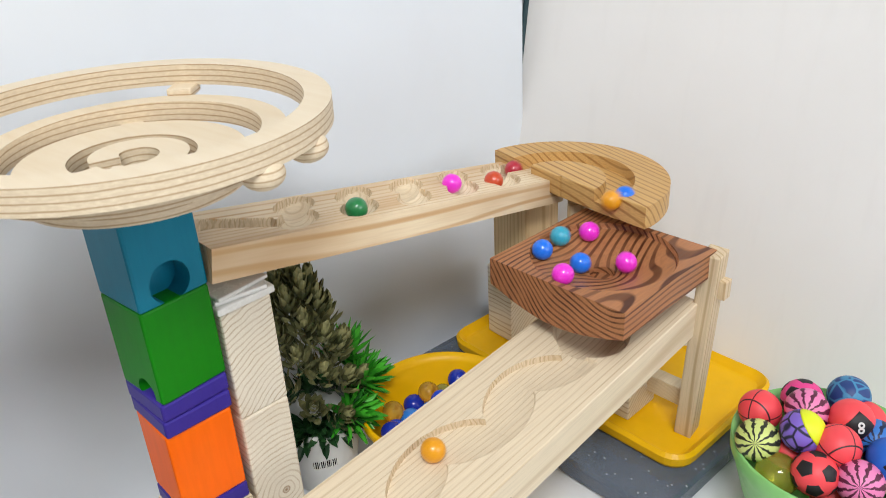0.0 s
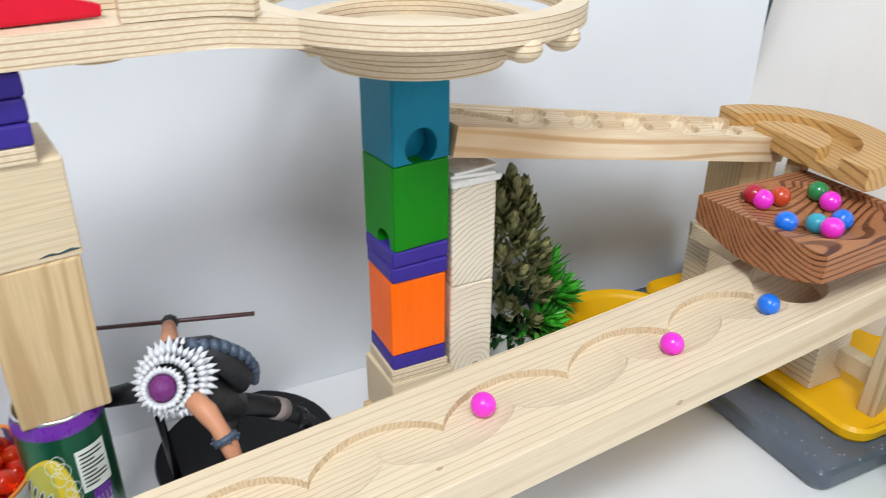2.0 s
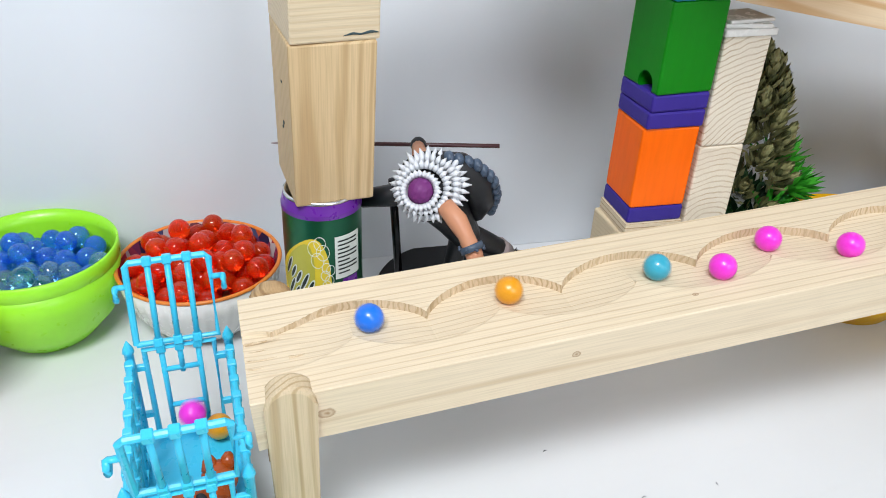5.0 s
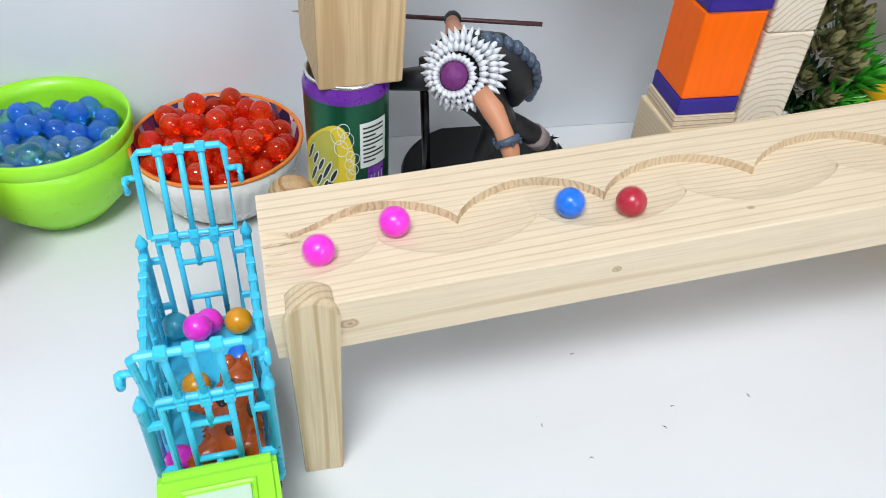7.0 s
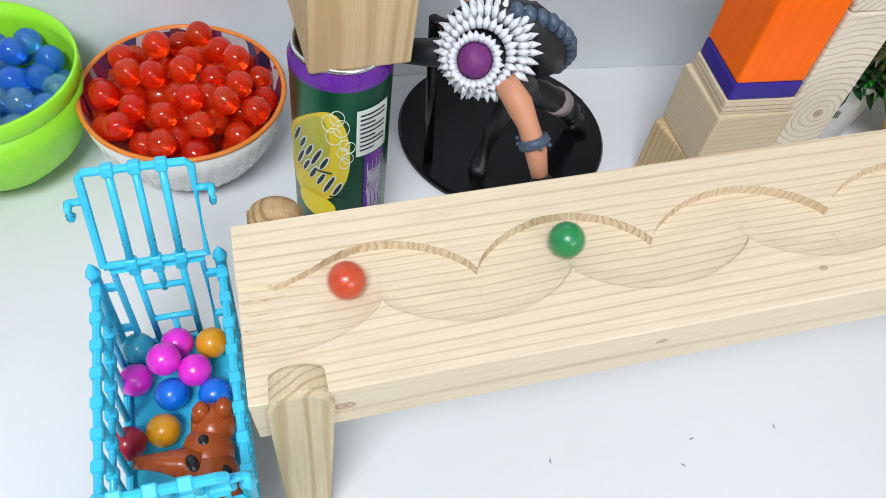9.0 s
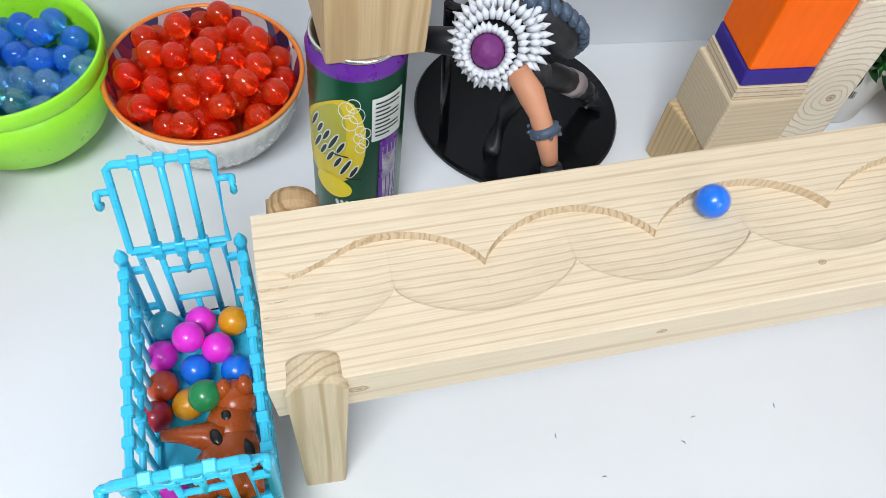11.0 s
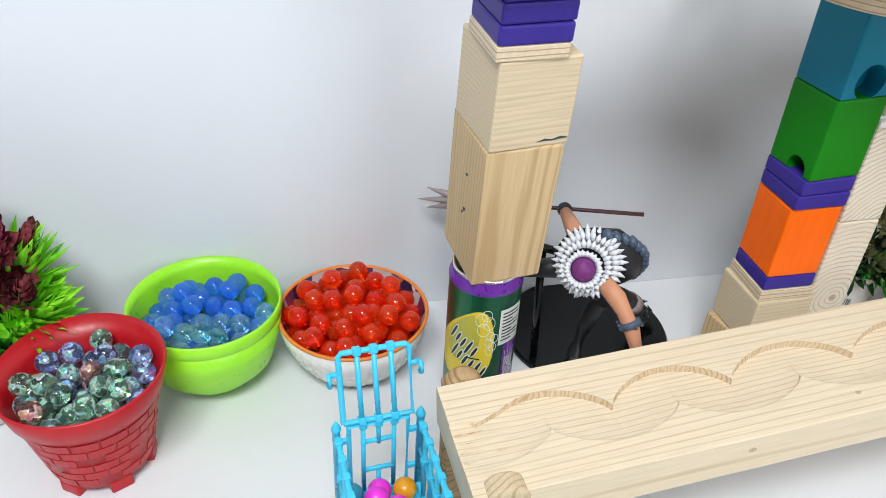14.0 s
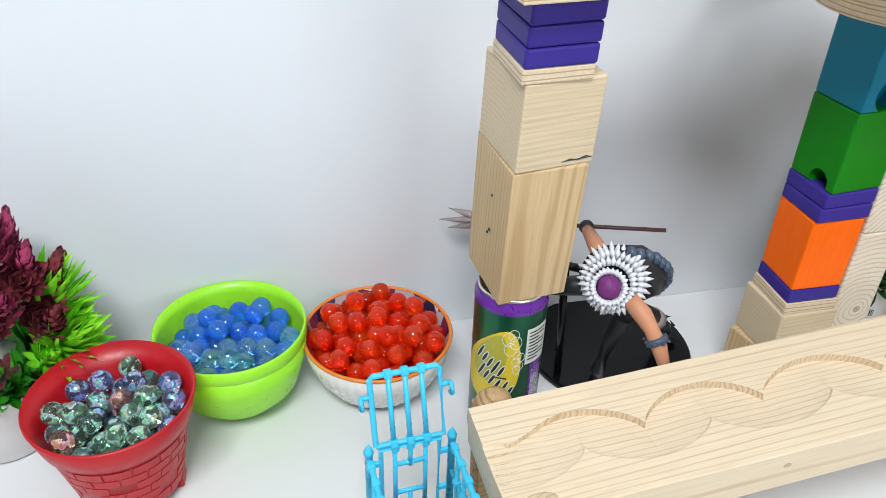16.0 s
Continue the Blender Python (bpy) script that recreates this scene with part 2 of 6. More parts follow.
def box(sx, sy, sz, bevel=0.0, at=None, seg=2, base=False):
    bm = bmesh.new()
    bmesh.ops.create_cube(bm, size=1)
    bmesh.ops.scale(bm, vec=(sx, sy, sz), verts=bm.verts)
    if base:
        bmesh.ops.translate(bm, vec=(0, 0, sz / 2), verts=bm.verts)
    if bevel:
        bmesh.ops.bevel(bm, geom=bm.edges[:], offset=bevel, segments=seg, affect="EDGES", profile=0.5)
    if at is not None:
        bmesh.ops.transform(bm, matrix=at, verts=bm.verts)
    return bm


def add(bm, other):
    """Move the geometry of other into bm."""
    me = bpy.data.meshes.new("tmp")
    other.to_mesh(me)
    other.free()
    bm.from_mesh(me)
    bpy.data.meshes.remove(me)
    return bm


def lathe(profile, seg=48, closed=False):
    bm = bmesh.new()
    rings = []
    for r, z in profile:
        if r < 1e-6:
            rings.append([bm.verts.new((0, 0, z))])
        else:
            rings.append([bm.verts.new((r * math.cos(2 * math.pi * i / seg), r * math.sin(2 * math.pi * i / seg), z)) for i in range(seg)])
    pairs = list(zip(rings, rings[1:])) + ([(rings[-1], rings[0])] if closed else [])
    for a, b in pairs:
        for i in range(seg):
            j = (i + 1) % seg
            if len(a) == 1 and len(b) > 1:
                bm.faces.new((a[0], b[i], b[j]))
            elif len(b) == 1 and len(a) > 1:
                bm.faces.new((a[i], a[j], b[0]))
            elif len(a) > 1:
                bm.faces.new((a[i], a[j], b[j], b[i]))
    return bm


def tube(points, radius, seg=8, loop=False, taper=None):
    """A round bar along points."""
    bm = bmesh.new()
    pts = [Vector(p) for p in points]
    n = len(pts)
    rings = []
    for i, p in enumerate(pts):
        a = pts[(i - 1) % n] if loop or i else p
        b = pts[(i + 1) % n] if loop or i < n - 1 else p
        q = (b - a).normalized().to_track_quat("Z", "Y")
        r = radius if taper is None else radius * taper[i]
        rings.append([bm.verts.new(p + q @ Vector((r * math.cos(2 * math.pi * k / seg), r * math.sin(2 * math.pi * k / seg), 0))) for k in range(seg)])
    for i in range(n if loop else n - 1):
        a, b = rings[i], rings[(i + 1) % n]
        for k in range(seg):
            bm.faces.new((a[k], a[(k + 1) % seg], b[(k + 1) % seg], b[k]))
    if not loop:
        bm.faces.new(rings[0][::-1])
        bm.faces.new(rings[-1])
    return bm


def ball(r, sub=3, at=None, scale=(1, 1, 1)):
    bm = bmesh.new()
    bmesh.ops.create_icosphere(bm, subdivisions=sub, radius=r)
    bmesh.ops.scale(bm, vec=scale, verts=bm.verts)
    if at is not None:
        bmesh.ops.transform(bm, matrix=at, verts=bm.verts)
    return bm


def slab(outline, z0, z1, bevel=0.0):
    """A flat plate with the given outline, from z0 to z1."""
    bm = bmesh.new()
    low = [bm.verts.new((x, y, z0)) for x, y in outline]
    top = [bm.verts.new((x, y, z1)) for x, y in outline]
    bm.faces.new(low[::-1])
    bm.faces.new(top)
    n = len(low)
    for i in range(n):
        bm.faces.new((low[i], low[(i + 1) % n], top[(i + 1) % n], top[i]))
    if bevel:
        edges = [e for e in bm.edges if abs(e.verts[0].co.z - e.verts[1].co.z) < 1e-6]
        bmesh.ops.bevel(bm, geom=edges, offset=bevel, segments=2, affect="EDGES", profile=0.5)
    return bm


def relief(nu, nv, lu, lv, thick, height, mask=None):
    """A board lu by lv whose top is lowered by height(u, v); u runs along y, v along x."""
    us, vs = np.linspace(0, lu, nu), np.linspace(0, lv, nv)
    verts = [(v, u, height(u, v)) for u in us for v in vs]
    faces = [(i * nv + j, i * nv + j + 1, (i + 1) * nv + j + 1, (i + 1) * nv + j) for i in range(nu - 1) for j in range(nv - 1)]
    rim = [j for j in range(nv)] + [i * nv + nv - 1 for i in range(1, nu)] + [(nu - 1) * nv + j for j in range(nv - 2, -1, -1)] + [i * nv for i in range(nu - 2, 0, -1)]
    base = len(verts)
    verts += [(verts[k][0], verts[k][1], -thick) for k in rim]
    n = len(rim)
    faces += [(rim[i], base + i, base + (i + 1) % n, rim[(i + 1) % n]) for i in range(n)]
    faces.append(tuple(range(base, base + n)))
    me = bpy.data.meshes.new("relief")
    me.from_pydata(verts, [], faces)
    bm = bmesh.new()
    bm.from_mesh(me)
    bpy.data.meshes.remove(me)
    return bm


def carve(bm, *cutters):
    """Cut holes: bm less the cutters."""
    a = new("tmp_a", mesh_of("tmp_a", bm, []))
    cuts = []
    for c in cutters:
        b = new("tmp_b", mesh_of("tmp_b", c, []))
        mod = a.modifiers.new("cut", "BOOLEAN")
        mod.operation, mod.object, mod.solver = "DIFFERENCE", b, "EXACT"
        cuts.append(b)
    out = bmesh.new()
    out.from_object(a, bpy.context.evaluated_depsgraph_get())
    for o in (a, *cuts):
        me = o.data
        bpy.data.objects.remove(o)
        bpy.data.meshes.remove(me)
    return out


def rod(r, length, at=None, seg=32):
    """A cylinder along z, centred."""
    bm = lathe([(0, -length / 2), (r, -length / 2), (r, length / 2), (0, length / 2)], seg)
    if at is not None:
        bmesh.ops.transform(bm, matrix=at, verts=bm.verts)
    return bm


def axes_pose(origin, along, up=(0, 0, 1)):
    """Local y runs along, local x to its right, local z up."""
    y = Vector(along).normalized()
    x = y.cross(Vector(up)).normalized()
    z = x.cross(y)
    m = Matrix((x, y, z)).transposed().to_4x4()
    m.translation = origin
    return m


# ---- the place ----
SKEW = -7.1


def build_setting():
    ground = box(3.4, 3.4, 0.02, at=pose(0.6, 0, -0.74))
    solid("floor", ground, ROOM, pose(0, 0, 0), "plain pale floor of the room", "floor", kind="structure")
    solid("ceiling", box(3.4, 3.4, 0.02), ROOM, pose(0.6, 0, 1.72), "plain pale ceiling of the room", "ceiling", kind="structure")
    for name, m, sx, sy in (("wall_south", pose(0.6, -1.7, 0.5), 3.4, 0.04), ("wall_north", pose(0.6, 1.7, 0.5), 3.4, 0.04),
                            ("wall_east", pose(2.3, 0, 0.5), 0.04, 3.4), ("wall_west", pose(-1.1, 0, 0.5), 0.04, 3.4)):
        solid(name, box(sx, sy, 2.44), ROOM, m, "plain pale room wall", "wall", kind="structure")
    solid("table_top", box(1.9, 2.4, 0.03, 0.003), TABLE, pose(0.25, 0.0, -0.015), "white laminate table top with faint scuffs", "table top", kind="structure")
    for x in (-0.6, 1.1):
        for y in (-1.1, 1.1):
            solid("table_leg", box(0.05, 0.05, 0.70, 0.003), EDGE, pose(x, y, -0.38), "dark square table leg", "table leg", "table legs", "structure")
    # back board and side board lean together in the corner
    solid("wall_back_board", box(0.012, 2.0, 0.8, 0.001, base=True), WALL, pose(-0.507 - 0.006, 0.25, 0.0, 0, 0, SKEW) @ pose(0, -0.545, 0), "smooth white back board standing on the table", "board", kind="structure")
    side = pose(-0.4605, 0.652, 0.0, -12.0, 0, 3.0) @ pose(0.5, 0.006, 0)
    solid("wall_side_board", box(1.0, 0.012, 0.8, 0.001, base=True), WALL_R, side, "smooth warm white side board leaning in the corner", "board", kind="structure")
    # solid dark strip added for the shade in the gap between the boards
    solid("corner_gap_strip", box(0.0034, 0.006, 0.8, 0.0005, base=True), HOLE, pose(-0.4558, 0.6475, 0.0, -12.0, 0, 3.0), "thin dark strip standing in for the shaded board gap", "trim", kind="structure")
    rnd = random.Random(9)
    for x, y in ((-0.207, 0.127), (-0.188, 0.062), (-0.196, 0.115), (-0.215, 0.045), (-0.17, 0.02), (-0.262, 0.085), (-0.20, 0.18)):
        bm = tube([(0, 0, 0), (0.0016, 0.0009, 0.0002), (0.003, 0.0005, 0)], 0.0003, 5, taper=[0.4, 1, 0.3])
        solid("crumb", bm, EDGE, pose(x, y, 0.0003, 0, 0, rnd.uniform(0, 180)), "tiny dark crumb lying on the table", "crumb", "crumbs")


build_setting()

# ---- lower ramp ----
PLANK = pose(-0.3074, -0.0969, 0.1312, 3.59, 3.01, -4.14)
CUSPS = [0.0148, 0.0978, 0.1769, 0.2632, 0.3560, 0.4427, 0.5257]


def phase(u):
    """How many scallops along the plank: a whole number at each cusp."""
    return float(np.interp(u, CUSPS, range(-1, len(CUSPS) - 1))) + (min(0.0, u - CUSPS[0]) + max(0.0, u - CUSPS[-1])) / 0.083


def channel(u):
    """Far and near edge of the scalloped channel, across the plank."""
    far = 0.0405 - 0.0215 * abs(math.sin(math.pi * phase(u))) ** 0.62
    near = 0.0455 + 0.0175 * abs(math.cos(math.pi * phase(u))) ** 0.62
    if u < 0.043:
        k = max(0.0, u) / 0.043
        far = 0.029 * (1 - k) + far * k if k < 1 else far
    return far, max(near, 0.0625) if u < CUSPS[0] else near


def plank_pit(u, v):
    d = math.hypot(u - 0.560, v - 0.041)
    return -0.0135 * max(0.0, min(1.0, (0.0275 - d) / 0.0022)) * (1 - 0.3 * min(1.0, d / 0.0275) ** 2)


def plank_mesh(length, width, thick, nu=620, n1=30, n2=40, n3=34):
    """Plank with the channel's two edges cut crisply: every cross row follows them."""
    verts, faces, nv = [], [], n1 + n2 + n3
    for u in np.linspace(0, length, nu):
        inside = u < 0.5346
        far, near = channel(u)
        chatter = 0.00022 * math.sin(u * 1700) * max(0.0, math.sin(2 * math.pi * phase(u)))
        far += chatter + 0.00025 * noise.noise((u * 120, 0, 3))
        deep = (0.0050 - 0.0030 * max(0.0, 1 - u / 0.05)) + 0.0004 * noise.noise((u * 60, 1, 0))
        row = [(far * j / (n1 - 1), 0.0) for j in range(n1)]
        for j in range(n2):
            k = j / (n2 - 1)
            v = far + 0.0007 + (near - far - 0.0012) * k
            row.append((v, -deep * (1 - 0.62 * k * k) + 0.00035 * noise.noise((u * 45, v * 90, 0))))
        row += [(near, -0.0004)] + [(near + 0.0010 + (width - near - 0.0010) * j / (n3 - 2), 0.0) for j in range(n3 - 1)]
        for v, z in row:
            verts.append((v, u, min(z if inside else 0.0, plank_pit(u, v)) + 0.00008 * noise.noise((u * 25, v * 60, 2))))
    faces = [(i * nv + j, i * nv + j + 1, (i + 1) * nv + j + 1, (i + 1) * nv + j) for i in range(nu - 1) for j in range(nv - 1)]
    rim = list(range(nv)) + [i * nv + nv - 1 for i in range(1, nu)] + [(nu - 1) * nv + j for j in range(nv - 2, -1, -1)] + [i * nv for i in range(nu - 2, 0, -1)]
    base, n = len(verts), len(rim)
    # a rounded long edge, then the sides down to the bottom
    verts += [(verts[k][0] + (0.0006 if verts[k][0] > width - 1e-5 else -0.0006 if verts[k][0] < 1e-5 else 0), verts[k][1], verts[k][2] - 0.0009) for k in rim]
    verts += [(verts[base + i][0], verts[base + i][1], -thick) for i in range(n)]
    faces += [(rim[i], base + i, base + (i + 1) % n, rim[(i + 1) % n]) for i in range(n)]
    faces += [(base + i, base + n + i, base + n + (i + 1) % n, base + (i + 1) % n) for i in range(n)]
    faces.append(tuple(range(base + n, base + 2 * n)))
    me = bpy.data.meshes.new("plank")
    me.from_pydata(verts, [], faces)
    bm = bmesh.new()
    bm.from_mesh(me)
    bpy.data.meshes.remove(me)
    bm.faces.ensure_lookup_table()
    for i in range(14, nu - 1):
        if 0.5 * length * (2 * i + 1) / nu < 0.5335:
            bm.faces[i * (nv - 1) + n1 - 1].material_index = 1
    return bm


def build_lower_ramp():
    t = thing("lower_ramp", PLANK, "pale pine plank marble ramp with a scalloped zigzag channel", "marble ramp")
    part("plank", plank_mesh(0.645, 0.0815, 0.032), [PINE, CUT], t)
    for u, v, long, z in ((0.001, 0.037, 0.018, -0.0016), (0.001, 0.043, 0.011, -0.0028), (0.001, 0.050, 0.015, -0.0024), (0.022, 0.052, 0.008, -0.0022), (0.001, 0.057, 0.008, -0.0016)):
        sliver = tube([(v, u, z), (v + 0.0004, u + 0.4 * long, z + 0.0003), (v - 0.0003, u + long, z + 0.0002)], 0.0008, 6, taper=[1.2, 0.8, 0.15])
        part("split", sliver, CUT, t, "torn brown split in the wood")
    # two rounded pegs hold the low end
    for x, half, top, mat, lab in ((0.0885, 0.0128, 0.1225, PINE_LEG_Y, "rounded pine leg"), (-0.0065, 0.0122, 0.1235, BARK, "rounded pine leg, bark brown top")):
        dome = [(half * math.cos(radians(a)), top + 0.0115 * math.sin(radians(a))) for a in range(0, 181, 15)]
        bm = slab([(-0.0105, 0), (0.0105, 0)] + dome, -0.007, 0.007, 0.0022 if x > 0.02 else 0.0045)
        foot = (-0.2290, -0.0835) if x > 0.02 else (-0.3128, -0.0775)
        m = Matrix.Translation((*foot, 0)) @ pose(0, 0, 0, 90, 0, 84)
        part("leg", bm, mat, t, lab, PLANK.inverted() @ m)


build_lower_ramp()

# ---- upper ramp ----
UPPER = axes_pose(Vector((-0.3495, 0.241, 0.2895)), (0.035, 0.330, -0.060)) @ pose(-0.066, 0, 0)


def upper_height(u, v):
    """Scooped pockets, left and right by turns, joined in a zigzag."""
    w = 0.066 - v
    low = 0.0
    if u < 0.06:
        c = 0.042 - 0.020 * max(0.0, (u - 0.02) / 0.04)
        low = min(low, -0.0105 * max(0.0, min(1.0, (0.0105 - abs(w - c)) / 0.003)))
    for k in range(5):
        for cu, cw, tilt in ((0.073 + 0.0515 * k, 0.0215, 0.6), (0.088 + 0.0515 * k, 0.0475, 0.6)):
            a, b = u - cu, w - cw
            p, q = a * math.cos(tilt) + b * math.sin(tilt), -a * math.sin(tilt) + b * math.cos(tilt)
            r2 = (p / 0.0225) ** 2 + (q / 0.0118) ** 2
            if r2 < 1:
                low = min(low, -0.0125 * (1 - r2) ** 0.42)
    if u > 0.30:
        low = min(low, -0.009 * max(0.0, min(1.0, (0.011 - abs(w - 0.047)) / 0.003)))
    return low


def build_upper_ramp():
    t = thing("upper_ramp", UPPER, "pine marble ramp with scooped zigzag pockets", "marble ramp")
    bm = relief(420, 100, 0.333, 0.066, 0.0215, upper_height)
    bm.normal_update()
    for f in bm.faces:
        steep = abs(f.normal.z) < 0.36 and 0.001 < f.calc_center_median().x < 0.065 and 0.002 < f.calc_center_median().y < 0.331
        inside = f.calc_center_median().z > -0.0200 and f.calc_center_median().z < -0.0008 and 0.001 < f.calc_center_median().x < 0.065
        f.material_index = 1 if steep else 2 if inside and f.normal.z > 0.3 else 0
    part("plank", bm, [PINE_B, CUT, PINE], t)


build_upper_ramp()


# ---- block towers ----
def tower_block(name, m, sx, sy, sz, mat, label, group, bevel=0.0018):
    return solid(name, box(sx, sy, sz, bevel, base=True), mat, m, label, "block", group)


def build_colour_tower():
    g = "colour tower blocks"
    m = lambda z, turn=0.0, dx=0.0, dy=0.0: pose(-0.3768 + dx, 0.2148 + dy, z, 0, 0, SKEW + turn)
    tower_block("wooden_block", m(0.0, 14, -0.003, -0.001), 0.052, 0.050, 0.052, PINE_BLOCK, "brown pine block standing on the table", g)
    tower_block("wooden_block", m(0.052, 3, -0.001, 0.001), 0.050, 0.052, 0.045, PINE_CROSS, "rough sawn pine block under the coloured tower", g)
    tower_block("plywood_tile", m(0.097), 0.046, 0.046, 0.010, PLY, "thin birch plywood tile in the tower", g, 0.001)
    tower_block("violet_tile", m(0.107), 0.044, 0.044, 0.0125, PURPLE, "flat violet stained wooden tile", g)
    tower_block("orange_block", m(0.1195), 0.0435, 0.0435, 0.062, ORANGE, "bright orange stained wooden block", g)
    for z in (0.1815, 0.194):
        tower_block("violet_tile", m(z, 2 if z < 0.19 else 4, 0.001), 0.0445, 0.0445, 0.0125, PURPLE, "flat violet stained wooden tile", g)
    bm = carve(box(0.044, 0.044, 0.062, 0.0018, base=True), rod(0.0088, 0.03, pose(0.006, -0.022, 0.004, 90)))
    solid("green_block", bm, GREEN, m(0.2065, 6.5, 0.0015), "green stained wooden block with an arched bore", "block", g)
    bm = carve(box(0.044, 0.044, 0.063, 0.0018, base=True), rod(0.0125, 0.03, pose(0.022, -0.001, 0.0115, 0, 90)))
    solid("teal_block", bm, TEAL, m(0.2685, 7.0, 0.002), "teal stained wooden block with a round bore", "block", g)


def build_left_tower():
    g = "wooden tower blocks"
    lean = pose(-0.4085, -0.0229, 0.1470, 0, 4.4, 0)
    bm = box(0.0585, 0.0520, 0.107, 0.0016, base=True)
    for v in bm.verts:
        k = 0.985 + 0.03 * v.co.z / 0.107
        v.co.y *= k
    low = thing("wooden_block", lean, "tall knotty pine block standing on a drink can", "block", g)
    part("body", bm, PINE_BLOCK, low)
    for x, z, q in ((0.003, 0.075, 1.0), (0.004, 0.048, 1.2), (0.001, 0.044, 0.9)):
        part("nail_hole", rod(0.0011 * q, 0.0006, pose(0, 0, 0, 90)), HOLE, low, "small dark nail hole", pose(x, -0.0262, z))
    high = thing("wooden_block", lean @ pose(0.0010, 0.0005, 0.1070, 0, 0, 2.0), "pale sawn pine block with a chipped edge", "block", g)
    part("body", box(0.056, 0.0535, 0.0590, 0.0014, base=True), PINE_CROSS, high)
    crack = tube([(0.0278, 0.004, 0.0035), (0.0280, 0.010, 0.0048), (0.0279, 0.015, 0.0040), (0.0280, 0.021, 0.0052), (0.0279, 0.0255, 0.0045)], 0.0008, 6, taper=[0.3, 1, 0.7, 1.2, 0.4])
    part("chipped_crack", crack, HOLE, high, "dark chipped crack along the edge")
    tower_block("plywood_tile", lean @ pose(0.0075, -0.0055, 0.1660, 0, 0, -1), 0.046, 0.045, 0.0095, PLY, "thin birch plywood tile in the tower", g, 0.001)
    for i in range(3):
        tower_block("violet_tile", lean @ pose(0.0085, -0.0052, 0.1755 + 0.0125 * i, 0, 0, -1 + i), 0.0455, 0.0455, 0.0122, PURPLE, "flat violet stained wooden tile", g)


build_colour_tower()
build_left_tower()


def build_white_post():
    g = "post blocks"
    m = lambda z, t=0: pose(-0.369, 0.2605, z, 0, 0, SKEW + t)
    tower_block("wooden_post_block", m(0.0), 0.030, 0.036, 0.163, PINE_KNOT, "pine post block with ringed end grain, standing", g)
    tower_block("wooden_post_block", m(0.163, 1), 0.030, 0.036, 0.080, PINE_POST, "pine post block with wavy dark end grain", g)
    tower_block("foam_pad", m(0.243, 3), 0.034, 0.041, 0.0052, WHITEP, "thin white foam pad on the post", g, 0.0012)
    tower_block("foam_pad", m(0.2482, -5), 0.031, 0.035, 0.0030, WHITEP, "thin white foam pad on the post", g, 0.0010)
    tower_block("foam_pad", m(0.2512, 9), 0.027, 0.038, 0.0026, WHITEP, "thin white foam pad on the post", g, 0.0010)


build_white_post()


# ---- swirl bowl and its stand ----
BOWL = pose(-0.2350, 0.4890, 0.213, 0, 0, -6.1) @ Matrix.Diagonal((0.97, 0.97, 1, 1))


def bowl_height(u, v):
    d = math.hypot(u - 0.061, v - 0.061)
    if d < 0.0095:
        return -0.028
    if d < 0.0555:
        k = 1 - (d - 0.0095) / 0.046
        return -0.0042 * min(1, (0.0555 - d) / 0.0012) - 0.0118 * k ** 1.3
    return 0.0


def build_bowl():
    t = thing("swirl_bowl", BOWL, "square dark striped wooden bowl with a round drain hole", "marble bowl")
    bm = relief(170, 170, 0.122, 0.122, 0.0285, bowl_height)
    for v in bm.verts:
        if v.co.z < -0.0284:
            v.co.z += 0.0075 - 0.0130 * math.sin(math.pi * v.co.x / 0.122)
    part("dish", bm, ZEBRA, t, at=pose(-0.061, -0.061, 0))


build_bowl()


def build_curve_track():
    t = thing("curved_track", pose(-0.3050, 0.5415, 0.2395, 0, 0, -22), "half round amber wooden track turning the marbles", "marble track")
    n = 40

    def ring(ra, rb, z0, z1, bevel=0.0):
        arc = [radians(10) + radians(176) * i / n for i in range(n + 1)]
        out = [(ra * math.cos(a), ra * math.sin(a)) for a in arc] + [(rb * math.cos(a), rb * math.sin(a)) for a in reversed(arc)]
        return slab(out, z0, z1, bevel)

    part("outer_wall", ring(0.0875, 0.060, -0.0165, 0.002, 0.001), OAK, t)
    part("track_floor", ring(0.060, 0.037, -0.0165, -0.0085), OAK, t)
    part("inner_wall", ring(0.037, 0.002, -0.0165, 0.002, 0.001), OAK, t)


build_curve_track()


# ---- spiral ----
def sweep(path, width, z0, z1):
    """A flat bar of that width along a path of (x, y, z)."""
    bm = bmesh.new()
    rows = []
    for i, p in enumerate(path):
        a, b = Vector(path[max(0, i - 1)]), Vector(path[min(len(path) - 1, i + 1)])
        d = (b - a).normalized()
        side = Vector((-d.y, d.x, 0)).normalized() * width / 2
        p = Vector(p)
        rows.append([bm.verts.new(q) for q in (p + side + Vector((0, 0, z0)), p - side + Vector((0, 0, z0)), p - side + Vector((0, 0, z1)), p + side + Vector((0, 0, z1)))])
    for a, b in zip(rows, rows[1:]):
        for k in range(4):
            bm.faces.new((a[k], a[(k + 1) % 4], b[(k + 1) % 4], b[k]))
    bm.faces.new(rows[0])
    bm.faces.new(rows[-1][::-1])
    return bm


def polar(r, deg, z=0.0):
    return (r * math.cos(radians(deg)), r * math.sin(radians(deg)), z)


